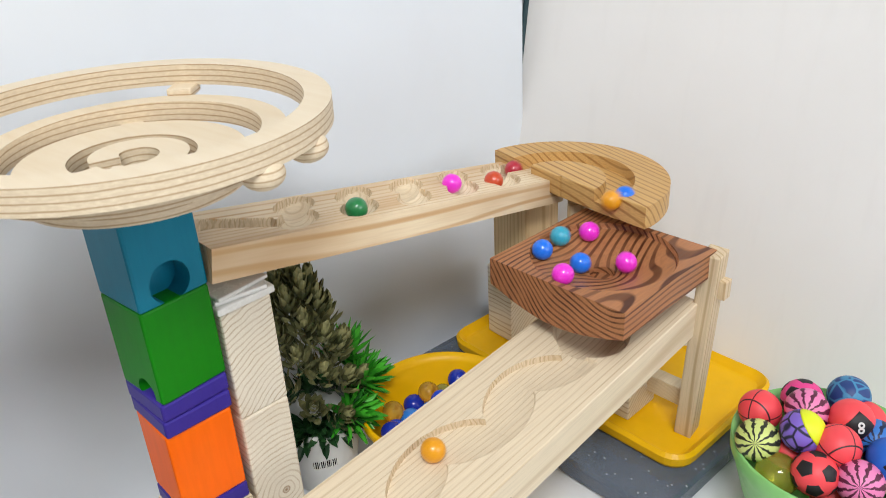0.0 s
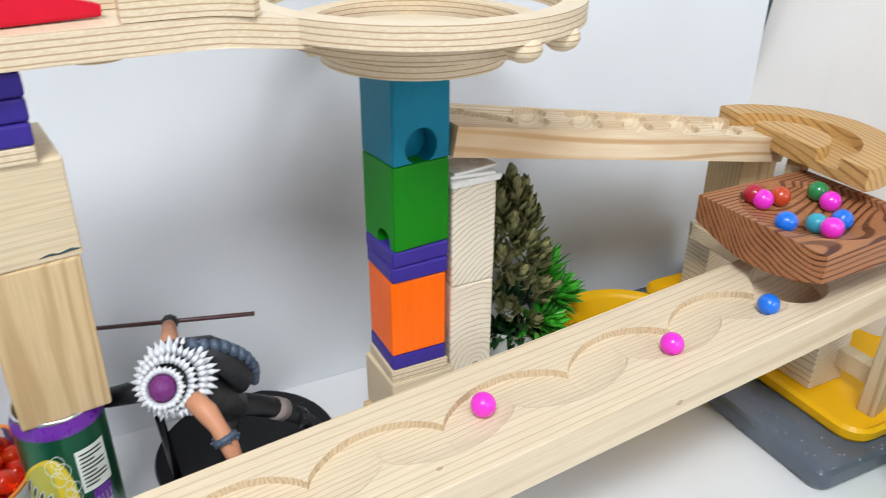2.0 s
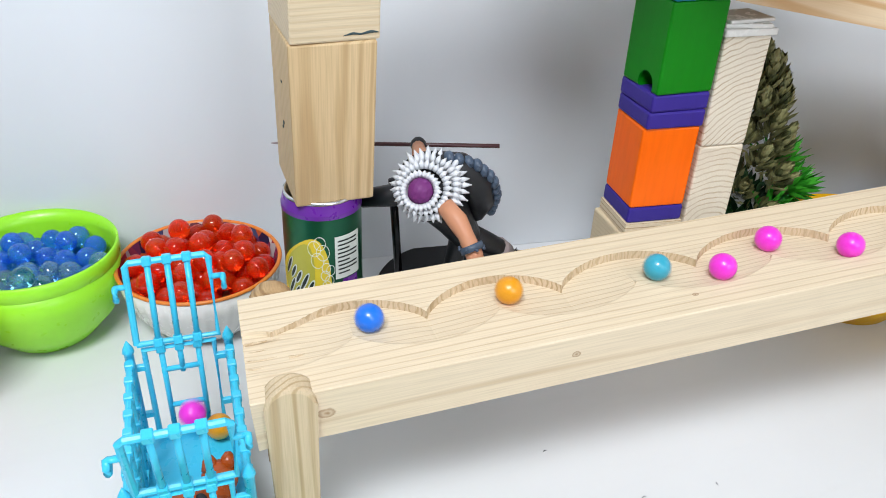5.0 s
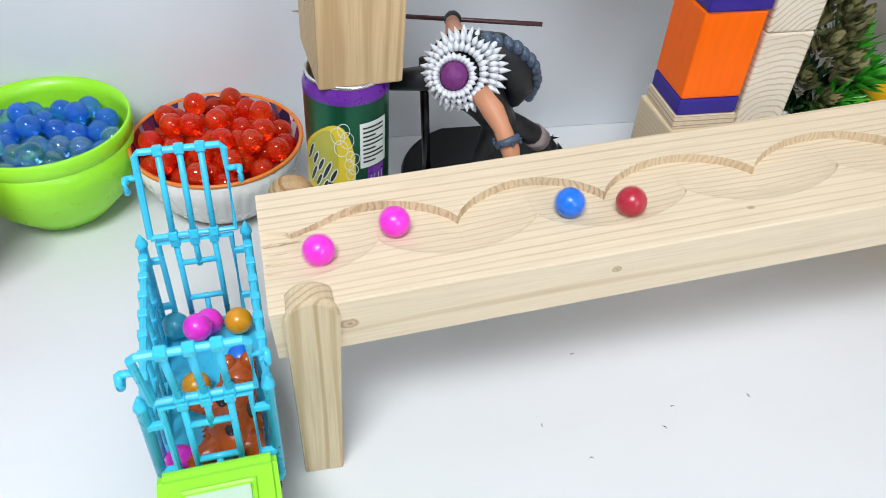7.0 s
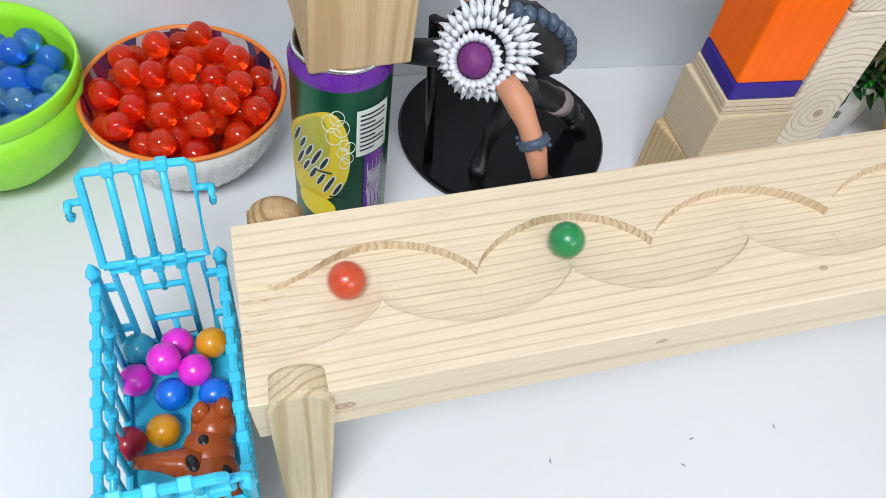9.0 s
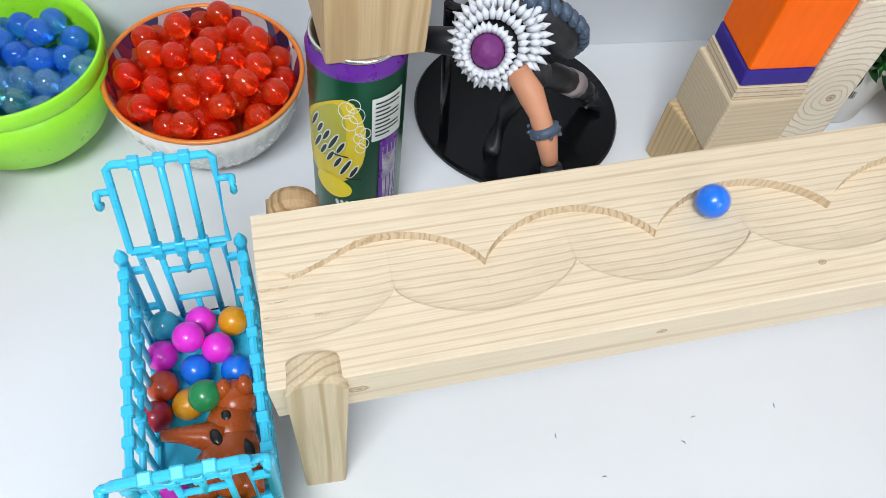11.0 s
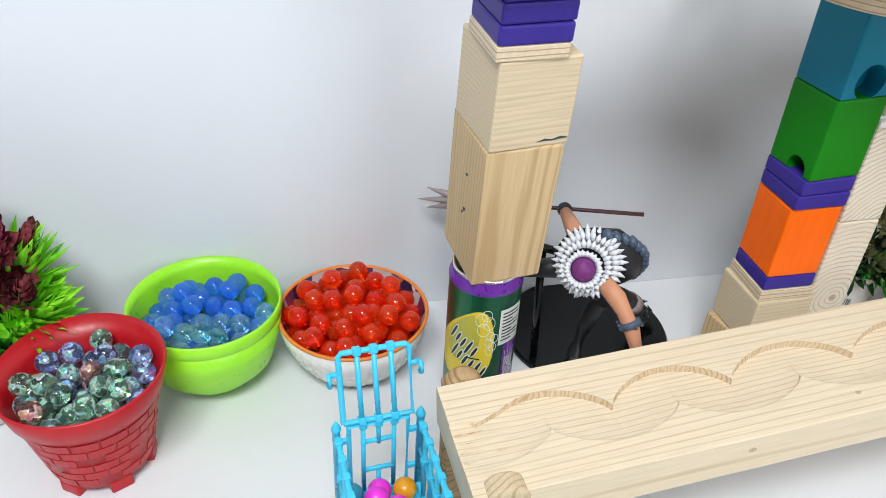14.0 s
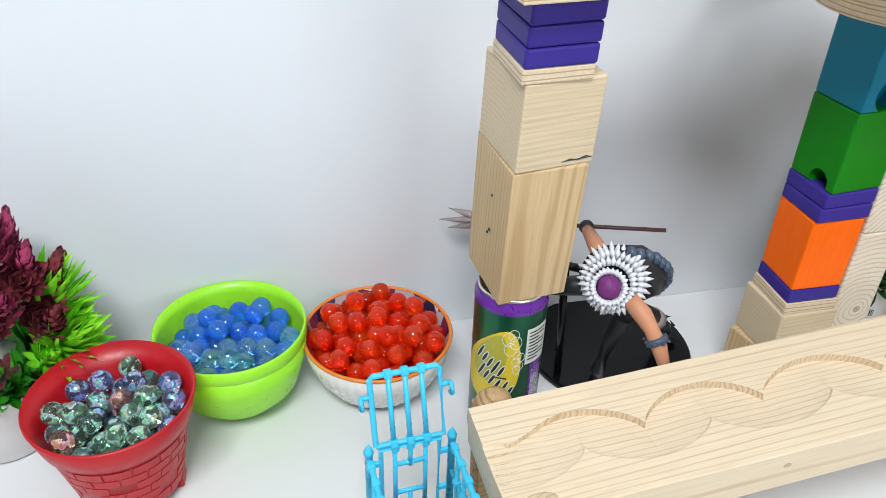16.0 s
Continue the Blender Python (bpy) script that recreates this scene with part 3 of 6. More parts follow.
def build_spiral():
    t = thing("spiral_track", pose(-0.3680, 0.2185, 0.3755, -0.4, 0.6, 0) @ Matrix.Diagonal((0.97, 0.97, 1, 1)), "large birch plywood spiral track with a long arm", "marble track")
    part("outer_ring", sweep([polar(0.1025, a) for a in range(-104, 259, 3)], 0.0150, -0.0132, -0.0004), PLY, t)
    part("inner_ring", sweep([polar(0.0800 - 0.006 * k / 110, a, -0.012 - 0.006 * k / 110) for k, a in enumerate(range(-110, 240, 3))], 0.0135, -0.0125, 0.0), PLY, t)
    disc = lathe([(0.034, 0), (0.0600, 0), (0.0605, -0.0005), (0.0605, -0.0155), (0.034, -0.0155)], 80, closed=True)
    part("centre_disc", disc, PLY, t, at=pose(0, 0, -0.0255))
    hub = sweep([polar(0.026 - 0.0115 * k / 40, a) for k, a in enumerate(range(-60, 260, 8))], 0.016, -0.013, 0)
    add(hub, sweep([polar(0.024, -62), polar(0.045, -75)], 0.022, -0.0131, -0.0001))
    part("centre_hook", hub, PLY, t, at=pose(0, 0, -0.0253))
    for a in (150, 262, 30):
        part("bridge", box(0.016, 0.014, 0.007, 0.0015), PLY, t, at=pose(0, 0, 0, 0, 0, a) @ pose(0.0640, 0, -0.0305))
    for a in (27, 5):
        part("underside_knob", ball(0.0110, 3, scale=(1, 1, 0.74)), PLY, t, at=Matrix.Translation(polar(0.102, a, -0.0168)), smooth=True)
    for a in (128, 20):
        bm = box(0.020, 0.016, 0.006, 0.0015)
        part("bridge", bm, PLY, t, at=pose(0, 0, 0, 0, 0, a) @ pose(0.0910, 0, -0.0152))
    arm = slab([(0.022, -0.29), (0.0215, -0.145), (0.024, -0.130), (0.032, -0.119), (0.048, -0.098), (0.044, -0.088), (0.02, -0.097), (-0.02, -0.097), (-0.050, -0.084), (-0.054, -0.097), (-0.040, -0.119),
                (-0.034, -0.132), (-0.032, -0.145), (-0.032, -0.29)], -0.0165, -0.0005, 0.0008)
    part("arm", arm, PLY, t)
    front = [(0.0165, -0.182, 0), (0.0168, -0.165, 0), (0.0168, -0.150, 0), (0.018, -0.137, 0), (0.0235, -0.126, 0), (0.033, -0.116, 0)]
    back = [(-0.027, -0.192, 0), (-0.027, -0.165, 0), (-0.0272, -0.150, 0), (-0.029, -0.137, 0), (-0.035, -0.126, 0), (-0.045, -0.112, 0)]
    part("guard_rail", sweep(front, 0.008, 0.0, 0.0115), PLY, t)
    part("guard_rail", sweep(back, 0.008, 0.0, 0.0115), PLY, t)
    part("underside_disc", lathe([(0, -0.005), (0.016, -0.005), (0.018, -0.002), (0.018, 0), (0, 0)], 40), PLY, t, at=pose(-0.012, -0.192, -0.0168))
    wedge = slab([(-0.010, 0), (0.010, 0), (0.003, 0.058), (-0.003, 0.058)], 0, 0.024, 0.002)
    for v in wedge.verts:
        if v.co.z > 0.01:
            v.co.z = 0.024 - 0.018 * max(0.0, v.co.y) / 0.058
    solid("red_wedge", wedge, RED, pose(-0.3700, -0.0205, 0.3772, 0, 0, 0), "glossy red wooden wedge lying on the spiral arm", "block")
    solid("yellow_block", box(0.022, 0.030, 0.026, 0.002, base=True), YELLOW, pose(-0.3660, -0.0375, 0.3772), "bright yellow wooden block on the spiral arm", "block")


build_spiral()


# ---- stand under the bowl, tray and lid ----
def tray_outline(lx, ly, r):
    pts = []
    for cx, cy, a0 in ((lx - r, ly - r, 0), (-lx + r, ly - r, 90), (-lx + r, -ly + r, 180), (lx - r, -ly + r, 270)):
        pts += [(cx + r * math.cos(radians(a0 + k * 15)), cy + r * math.sin(radians(a0 + k * 15))) for k in range(7)]
    return pts


def rounded_tray(lx, ly, r, profile):
    """Rounded rectangle walls: profile of (inset, z), closed at its last ring."""
    bm = bmesh.new()
    rings = [[bm.verts.new((x, y, z)) for x, y in tray_outline(lx - d, ly - d, max(0.004, r - d))] for d, z in profile]
    for a, b in zip(rings, rings[1:]):
        for i in range(len(a)):
            j = (i + 1) % len(a)
            bm.faces.new((a[i], a[j], b[j], b[i]))
    bm.faces.new(rings[-1])
    bm.faces.new(rings[0][::-1])
    return bm


def build_stand():
    lid = rounded_tray(0.139, 0.081, 0.022, [(0.004, 0), (0.001, 0.004), (0, 0.012), (0.003, 0.015), (0.006, 0.012), (0.010, 0.008), (0.013, 0.0075)])
    solid("yellow_tray", lid, YELP, pose(-0.290, 0.604, 0.0205, 0, 0, -8), "shallow yellow plastic tray under the bowl stand", "tray")
    k = Nodes("smoky_clear_plastic", (0.30, 0.36, 0.45), 0.12, IOR=1.45, Transmission_Weight=0.65)
    v = k.node("ShaderNodeTexVoronoi", 0, dict(voronoi_dimensions="2D"), Vector=k.coords(), Scale=62.0)
    k.colour(k.mix(k.ramp(v, (0.035, 1.0), (0.07, 0.0)), k.mix(k.ramp(k.noise(k.coords(), 25.0, 4.0), (0.35, 0.0), (0.7, 1.0)), (0.22, 0.27, 0.35), (0.34, 0.40, 0.50)), (0.95, 0.97, 1.0)))
    k.bump(k.ramp(v, (0.0, 1.0), (0.10, 0.0)), 0.5, 0.001)
    solid("clear_container", rounded_tray(0.150, 0.098, 0.012, [(0.003, 0), (0, 0.004), (0, 0.017), (0.003, 0.0195), (0.006, 0.0195)]), k.m, pose(-0.295, 0.576, 0.0006, 0, 0, -8), "smoky clear plastic container speckled with bubbles", "container")
    solid("stand_post", box(0.0150, 0.0180, 0.184, 0.001, base=True), PINE_LEG, axes_pose(Vector((-0.182, 0.5555, 0.0285)), (0, 1, 0.080), (0.063, -0.080, 1)), "slim pine post propping the bowl", "post", "bowl stand")
    solid("stand_rail", box(0.060, 0.014, 0.018, 0.001), PINE_CROSS, pose(-0.2100, 0.5690, 0.055, 0, 0, -6), "short pine rail between the stand posts", "rail", "bowl stand")
    solid("stand_peg", box(0.014, 0.010, 0.016, 0.001), PINE_LEG, pose(-0.1660, 0.5465, 0.180, 0, 0, -6), "small pine peg behind the post", "peg", "bowl stand")
    solid("stand_block", box(0.036, 0.042, 0.1080, 0.0012, base=True), PINE_POST, pose(-0.2430, 0.5590, 0.0285, 0, 0, -6), "pine support block with ringed end grain", "block", "bowl stand")
    solid("stand_block", box(0.034, 0.040, 0.080, 0.0012, base=True), PINE_POST, pose(-0.395, 0.600, 0.0285, 0, 0, -10), "pine support block with ringed end grain", "block", "bowl stand")
    solid("stand_block", box(0.042, 0.042, 0.1063, 0.0012, base=True), PINE_BLOCK, pose(-0.356, 0.566, 0.1085, 0, 0, -10), "pale pine block carrying the curved track", "block", "bowl stand")
    solid("stand_rail", box(0.10, 0.012, 0.016, 0.001), PINE_CROSS, pose(-0.335, 0.545, 0.118, 0, 0, -10), "short pine rail between the stand posts", "rail", "bowl stand")
    solid("stand_peg", box(0.018, 0.018, 0.030, 0.001), PINE_LEG, pose(-0.298, 0.560, 0.1995, 0, 0, 30), "small pine peg behind the bowl", "peg", "bowl stand")


build_stand()


# ---- bowls and vessels ----
def vessel(name, m, profile, mat, label, category, seg=72, flute=0, depth=0.0):
    t = thing(name, m, label, category)
    bm = lathe(profile, seg)
    if flute:
        half = len(profile) // 2
        for v in bm.verts:
            r = math.hypot(v.co.x, v.co.y)
            inner = next((p for p in profile[half:] if abs(p[0] - r) < 1e-5 and abs(p[1] - v.co.z) < 1e-6), None)
            if r > 0.033 and not inner and 0.004 < v.co.z < 0.052:
                k = 1 + depth * abs(math.sin(flute / 2 * math.atan2(v.co.y, v.co.x)))
                v.co.x, v.co.y = v.co.x * k, v.co.y * k
    part("shell", bm, mat, t, smooth=True)
    return t


MARBLE = mesh_of("marble", ball(0.0085, 3), [], smooth=True)


def heap(centre, layers, r, mats, name, label, group, seed, mesh_r=0.0085):
    """Marbles lying in a vessel: layers of (z, radius of the layer)."""
    rnd = random.Random(seed)
    meshes = []
    for m in mats:
        me = MARBLE.copy()
        me.materials.append(m)
        meshes.append(me)
    k = r / mesh_r
    put = []
    for z, big in layers:
        tries = 0
        while tries < 2500:
            tries += 1
            a, d = rnd.uniform(0, 2 * math.pi), big * math.sqrt(rnd.random())
            p = Vector((centre[0] + d * math.cos(a), centre[1] + d * math.sin(a), z + rnd.uniform(-0.0025, 0.0025)))
            if all((p - q).length > 1.8 * r for q in put):
                put.append(p)
    for p in put:
        ob = new(name, rnd.choice(meshes))
        ob.matrix_basis = Matrix.LocRotScale(p, Euler([rnd.uniform(0, 6) for _ in range(3)]), (k, k, k))
        tagged(ob, label, "marble", group)


def arc_patch(r, z0, z1, a0, a1, nz=1, na=10, lift=0.0):
    bm = bmesh.new()
    g = [[bm.verts.new((r * math.cos(radians(a0 + (a1 - a0) * i / na)), r * math.sin(radians(a0 + (a1 - a0) * i / na)), z0 + (z1 - z0) * j / nz)) for i in range(na + 1)] for j in range(nz + 1)]
    for j in range(nz):
        for i in range(na):
            bm.faces.new((g[j][i], g[j][i + 1], g[j + 1][i + 1], g[j + 1][i]))
    return bm


def blob_patch(r, z, a, rz, ra, tilt=0.0, seg=28, rings=4, tear=0.0):
    """An oval printed on a can: half axes rz up and ra (degrees) round."""
    bm = bmesh.new()
    grid = []
    for k in range(1, rings + 1):
        row = []
        for i in range(seg):
            t = 2 * math.pi * i / seg
            x, y = math.cos(t) * k / rings, math.sin(t) * k / rings
            x *= 1 - tear * y
            c, s = math.cos(radians(tilt)), math.sin(radians(tilt))
            u, w = x * ra * c - y * rz * s * 57.3 / r, x * ra * s * r / 57.3 + y * rz * c
            row.append(bm.verts.new((r * math.cos(radians(a + u)), r * math.sin(radians(a + u)), z + w)))
        grid.append(row)
    bm.faces.new(grid[0])
    for p, q in zip(grid, grid[1:]):
        for i in range(seg):
            j = (i + 1) % seg
            bm.faces.new((p[i], p[j], q[j], q[i]))
    return bm


def ring_patch(r, z, a, rz, ra, width=0.00045):
    """A thin oval outline printed on a can."""
    pts = [(r * math.cos(radians(a + ra * math.cos(t))), r * math.sin(radians(a + ra * math.cos(t))), z + rz * math.sin(t)) for t in (2 * math.pi * i / 20 for i in range(20))]
    return tube(pts, width / 2, 5, loop=True)


def build_can():
    t = thing("drink_can", pose(-0.4015, -0.0275, 0), "slim green drink can with purple band and yellow label", "can")
    body = Nodes("green_can_print", (0.008, 0.10, 0.045), 0.28, 0.55)
    gb = body.noise(body.coords(scale=(25, 25, 4)), 1.0, 2.0)
    body.colour(body.mix(body.ramp(gb, (0.4, 0.0), (0.7, 0.7)), (0.006, 0.085, 0.04), (0.02, 0.16, 0.07)))
    violet = plastic("purple_print", (0.13, 0.02, 0.30), 0.3)
    white = plastic("pale_print", (0.70, 0.75, 0.70), 0.4)
    ink = plastic("black_print", (0.012, 0.02, 0.015), 0.4)
    lemon = plastic("lemon_print", (0.72, 0.55, 0.03), 0.35)
    metal = Nodes("can_aluminium", (0.75, 0.75, 0.76), 0.25, 1.0).m
    R = 0.0268
    part("body", lathe([(0.022, 0), (R, 0.006), (R, 0.138)], 64), body.m, t, smooth=True)
    part("shoulder", lathe([(R + 0.0002, 0.1378), (R - 0.0004, 0.1398), (0.0252, 0.1446)], 64), violet, t, "purple printed shoulder", smooth=True)
    part("lid", lathe([(0.0250, 0.1444), (0.0250, 0.1468), (0.0236, 0.1470), (0.0222, 0.143), (0, 0.1425)], 64), metal, t, "silver can lid", smooth=True)
    part("base", lathe([(0, 0.004), (0.019, 0.004), (0.0222, 0)], 64), metal, t, smooth=True)
    o = -23
    part("top_band", arc_patch(R + 0.0003, 0.1350, 0.138, -180, 180, 1, 64), violet, t, "purple printed band", smooth=True)
    part("stripe", arc_patch(R + 0.0003, 0.012, 0.088, o + 38, o + 66), violet, t, "purple printed stripe")
    part("panel", arc_patch(R + 0.0005, 0.089, 0.122, o + 27, o + 70), white, t, "pale printed panel")
    bars = bmesh.new()
    for i in range(9):
        add(bars, arc_patch(R + 0.0008, 0.093 + 0.0031 * i, 0.0942 + 0.0031 * i, o + 31, o + (64 if i % 3 else 50), 1, 6))
    tagged(part("small_print", bars, ink, t, "small unreadable dark print"), kind="stuff")
    bars = bmesh.new()
    for i in range(14):
        add(bars, arc_patch(R + 0.0006, 0.030, 0.075, o + 42 + 1.6 * i, o + 42.7 + 1.6 * i, 1, 2) if i % 4 else arc_patch(R + 0.0006, 0.055, 0.082, o + 42 + 1.6 * i, o + 42.7 + 1.6 * i, 1, 2))
    tagged(part("small_print", bars, white, t, "small unreadable pale print"), kind="stuff")
    part("label", blob_patch(R + 0.0003, 0.086, o - 24, 0.037, 46, -18, tear=0.35), lemon, t, "yellow drop shaped label")
    part("label_shade", blob_patch(R + 0.00045, 0.094, o - 28, 0.024, 26, -18, tear=0.35), plastic("olive_print", (0.45, 0.42, 0.05), 0.35), t, "olive centre of the label")
    for z, a, n, step in ((0.0960, o - 46, 5, 9.2), (0.0800, o - 42, 6, 9.6)):
        halo, word = bmesh.new(), bmesh.new()
        for i in range(n):
            tall = 0.0078 if i in (0, n - 2) else 0.0056
            spot = (z - 0.0031 * i, a + step * i)
            add(halo, blob_patch(R + 0.0007, *spot, tall + 0.0010, 4.0, -24, 14, 2))
            add(word, blob_patch(R + 0.0010, *spot, tall, 2.3, -24, 14, 2))
        add(word, arc_patch(R + 0.0010, z - 0.0031 * n - 0.0040, z - 0.0031 * n - 0.0028, a + step * (n - 2), a + step * n, 1, 4))
        tagged(part("label_halo", halo, white, t, "pale outline round the label marks"), kind="stuff")
        tagged(part("label_mark", word, ink, t, "bold dark slanted strokes on the label"), kind="stuff")
    part("lemon_slice", blob_patch(R + 0.0007, 0.047, o - 22, 0.0095, 26, -8), plastic("lemon_slice_print", (0.80, 0.62, 0.02), 0.35), t, "printed lemon slice")
    vine = bmesh.new()
    for dz, da, rz, ra in ((0.114, -2, 0.006, 9), (0.111, 10, 0.006, 9), (0.118, 6, 0.005, 8), (0.105, 2, 0.006, 9), (0.099, 14, 0.004, 6), (0.093, 12, 0.004, 6), (0.097, 20, 0.004, 6), (0.089, 18, 0.004, 6), (0.085, 14, 0.004, 6)):
        add(vine, ring_patch(R + 0.0005, dz, o + da, rz, ra))
    tagged(part("grape_outline", vine, white, t, "white line drawing of leaves and grapes"), kind="stuff")
    foot = bmesh.new()
    for i in range(5):
        add(foot, blob_patch(R + 0.0005, 0.0325 + 0.0004 * i, o - 16 + 7 * i, 0.0026, 2.4, 10, 10, 2))
    tagged(part("small_print", foot, white, t, "small pale printed marks"), kind="stuff")


def build_vessels():
    green = vessel("green_bowl", pose(-0.5030, -0.2235, 0), [(0.965 * r, 0.97 * z) for r, z in [(0, 0), (0.030, 0), (0.034, 0.002), (0.052, 0.022), (0.0595, 0.048), (0.0618, 0.066), (0.0613, 0.066), (0.0622, 0.067), (0.0622, 0.0775), (0.0606, 0.0785), (0.0598, 0.066), (0.0575, 0.048), (0.050, 0.024), (0.032, 0.005), (0, 0.005)]], LIME, "lime green plastic bowl full of blue glass marbles", "bowl")
    white = vessel("ceramic_bowl", pose(-0.482, -0.108, 0), [(0, 0), (0.032, 0), (0.036, 0.004), (0.044, 0.012), (0.052, 0.025), (0.058, 0.040), (0.062, 0.056), (0.0598, 0.056), (0.055, 0.040), (0.049, 0.026), (0.03, 0.007), (0, 0.007)], WHITEP, "white fluted bowl with an orange rim full of red marbles", "bowl", 144, 44, 0.03)
    part("rim", lathe([(0.0623, 0.0555), (0.0628, 0.0568), (0.0615, 0.0580), (0.0596, 0.0572), (0.0594, 0.0558)], 80, closed=True), plastic("orange_glaze", (0.75, 0.22, 0.03), 0.3), white, "orange glazed rim", smooth=True)
    k = Nodes("painted_glaze", (0.6, 0.1, 0.05), 0.25)
    w = k.node("ShaderNodeTexVoronoi", 1, Vector=k.coords(scale=(1, 1, 0.7)), Scale=95.0)
    k.colour(k.ramp(k.node("ShaderNodeSeparateColor", 0, Color=w), (0.0, (0.55, 0.05, 0.03)), (0.3, (0.02, 0.03, 0.12)), (0.5, (0.75, 0.7, 0.66)), (0.62, (0.6, 0.12, 0.03)), (0.85, (0.03, 0.02, 0.06))))
    part("inner_pattern", lathe([(0.0594, 0.0565), (0.0546, 0.0405), (0.0485, 0.0265)], 80), k.m, white, "red and blue painted pattern inside", smooth=True)
    red = vessel("red_pot", pose(-0.4303, -0.3095, 0), [(0, 0.008), (0.034, 0.008), (0.0355, 0.009), (0.048, 0.068), (0.0515, 0.072), (0.0565, 0.092), (0.0550, 0.0935), (0.050, 0.074), (0.0455, 0.068), (0.033, 0.013), (0, 0.013)], REDP, "red plastic pot with a brick pattern full of clear marbles", "pot")
    rel = bmesh.new()
    for j in range(6):
        z0 = 0.013 + 0.009 * j
        r0 = 0.0355 + (z0 - 0.009) / 0.059 * 0.0125
        for i in range(16):
            if (i * 7 + j * 5) % 6 == 0:
                continue
            a = 22.5 * i + 11 * (j % 2)
            b = arc_patch(r0 + 0.0002, z0, z0 + 0.0078, a, a + 20.5, 1, 3)
            for v in b.verts:
                g = 1 + 0.0125 / 0.059 * (v.co.z - z0) / r0 + 0.0003 / r0
                v.co.x, v.co.y = v.co.x * g, v.co.y * g
            geom = bmesh.ops.extrude_face_region(b, geom=b.faces[:])
            for v in (e for e in geom["geom"] if isinstance(e, bmesh.types.BMVert)):
                v.co.x, v.co.y = v.co.x * 0.96, v.co.y * 0.96
            add(rel, b)
    part("brick_relief", rel, REDP, red)
    for a in range(0, 360, 60):
        part("foot", box(0.010, 0.016, 0.011, 0.0015, base=True), REDP, red, at=pose(0, 0, 0, 0, 0, a + 20) @ pose(0.031, 0, 0))
    vessel("yellow_bowl", pose(-0.345, 0.425, 0), [(0, 0), (0.04, 0), (0.060, 0.028), (0.069, 0.060), (0.0715, 0.062), (0.0715, 0.068), (0.069, 0.070), (0.066, 0.060), (0.056, 0.03), (0.038, 0.004), (0, 0.004)], YELP, "yellow plastic bowl with mixed glass marbles", "bowl")
    vessel("ball_bowl", pose(-0.0680, 0.5425, 0), [(r, 1.09 * z) for r, z in [(0, 0), (0.032, 0), (0.057, 0.026), (0.0675, 0.058), (0.0700, 0.063), (0.0705, 0.072), (0.0690, 0.074), (0.0655, 0.060), (0.0545, 0.030), (0.030, 0.004), (0, 0.004)]], LIME_PALE, "pale green plastic bowl full of rubber balls", "bowl")
    heap((-0.482, -0.108), ((0.021, 0.038), (0.036, 0.046), (0.049, 0.0515), (0.058, 0.0505), (0.066, 0.036)), 0.0086, [glass("red_glass", (1.0, 0.050, 0.006), (1.0, 0.12, 0.015), 0.0, 0.70), glass("red_glass_deep", (1.0, 0.030, 0.004), (1.0, 0.07, 0.008), 0.0, 0.72)], "red_marble", "clear red glass marble lying in the fluted bowl", "red glass marbles", 3)
    heap((-0.5030, -0.2235), ((0.020, 0.034), (0.034, 0.043), (0.046, 0.0475), (0.058, 0.0485), (0.066, 0.036)), 0.0084,
         [glass("blue_glass", (0.07, 0.36, 1.0), (0.03, 0.20, 1.0), 0.0, 0.70), glass("sky_glass", (0.38, 0.76, 1.0), (0.10, 0.36, 1.0), 0.0, 0.85), glass("blue_glass_vivid", (0.06, 0.33, 1.0), (0.03, 0.20, 1.0), 0.0, 0.68), glass("sea_glass", (0.50, 0.92, 0.95), (0.06, 0.45, 0.60), 0.0, 0.85), glass("blue_glass_deep", (0.08, 0.34, 1.0), (0.18, 0.52, 1.0), 0.0, 0.70)],
         "blue_marble", "clear blue swirl glass marble in the lime bowl", "blue glass marbles", 5)
    def glitter(name, colour, bits):
        k = Nodes(name, colour, 0.05, IOR=1.45)
        v = k.node("ShaderNodeTexVoronoi", 1, Vector=k.coords(), Scale=520.0)
        r = k.node("ShaderNodeObjectInfo", 5)
        n = k.node("ShaderNodeTexNoise", 0, dict(noise_dimensions="4D"), Vector=k.coords(), W=k.math("MULTIPLY", r, 20.0), Scale=150.0, Detail=3.0)
        flake = k.ramp(n, (0.53, 0.0), (0.58, 1.0))
        k.colour(k.mix(flake, colour, k.mix(0.5, v, bits)))
        k.set(k.b, "Transmission Weight", k.ramp(n, (0.50, 0.92), (0.58, 0.0)))
        k.set(k.b, "Metallic", k.ramp(n, (0.56, 0.0), (0.60, 0.6)))
        return k.m
    heap((-0.4318, -0.3095), ((0.030, 0.026), (0.044, 0.032), (0.058, 0.037), (0.068, 0.041), (0.079, 0.041)), 0.0081,
         [glitter("aqua_glitter_glass", (0.40, 0.58, 0.60), (0.4, 1.0, 0.9)), glitter("violet_glitter_glass", (0.32, 0.44, 0.72), (0.25, 0.5, 1.0)), glitter("pink_glitter_glass", (0.62, 0.40, 0.34), (0.95, 0.6, 0.5)), glitter("green_glitter_glass", (0.32, 0.54, 0.42), (0.4, 0.95, 0.7))],
         "clear_marble", "clear glass marble with shiny foil flakes", "foil glass marbles", 8)
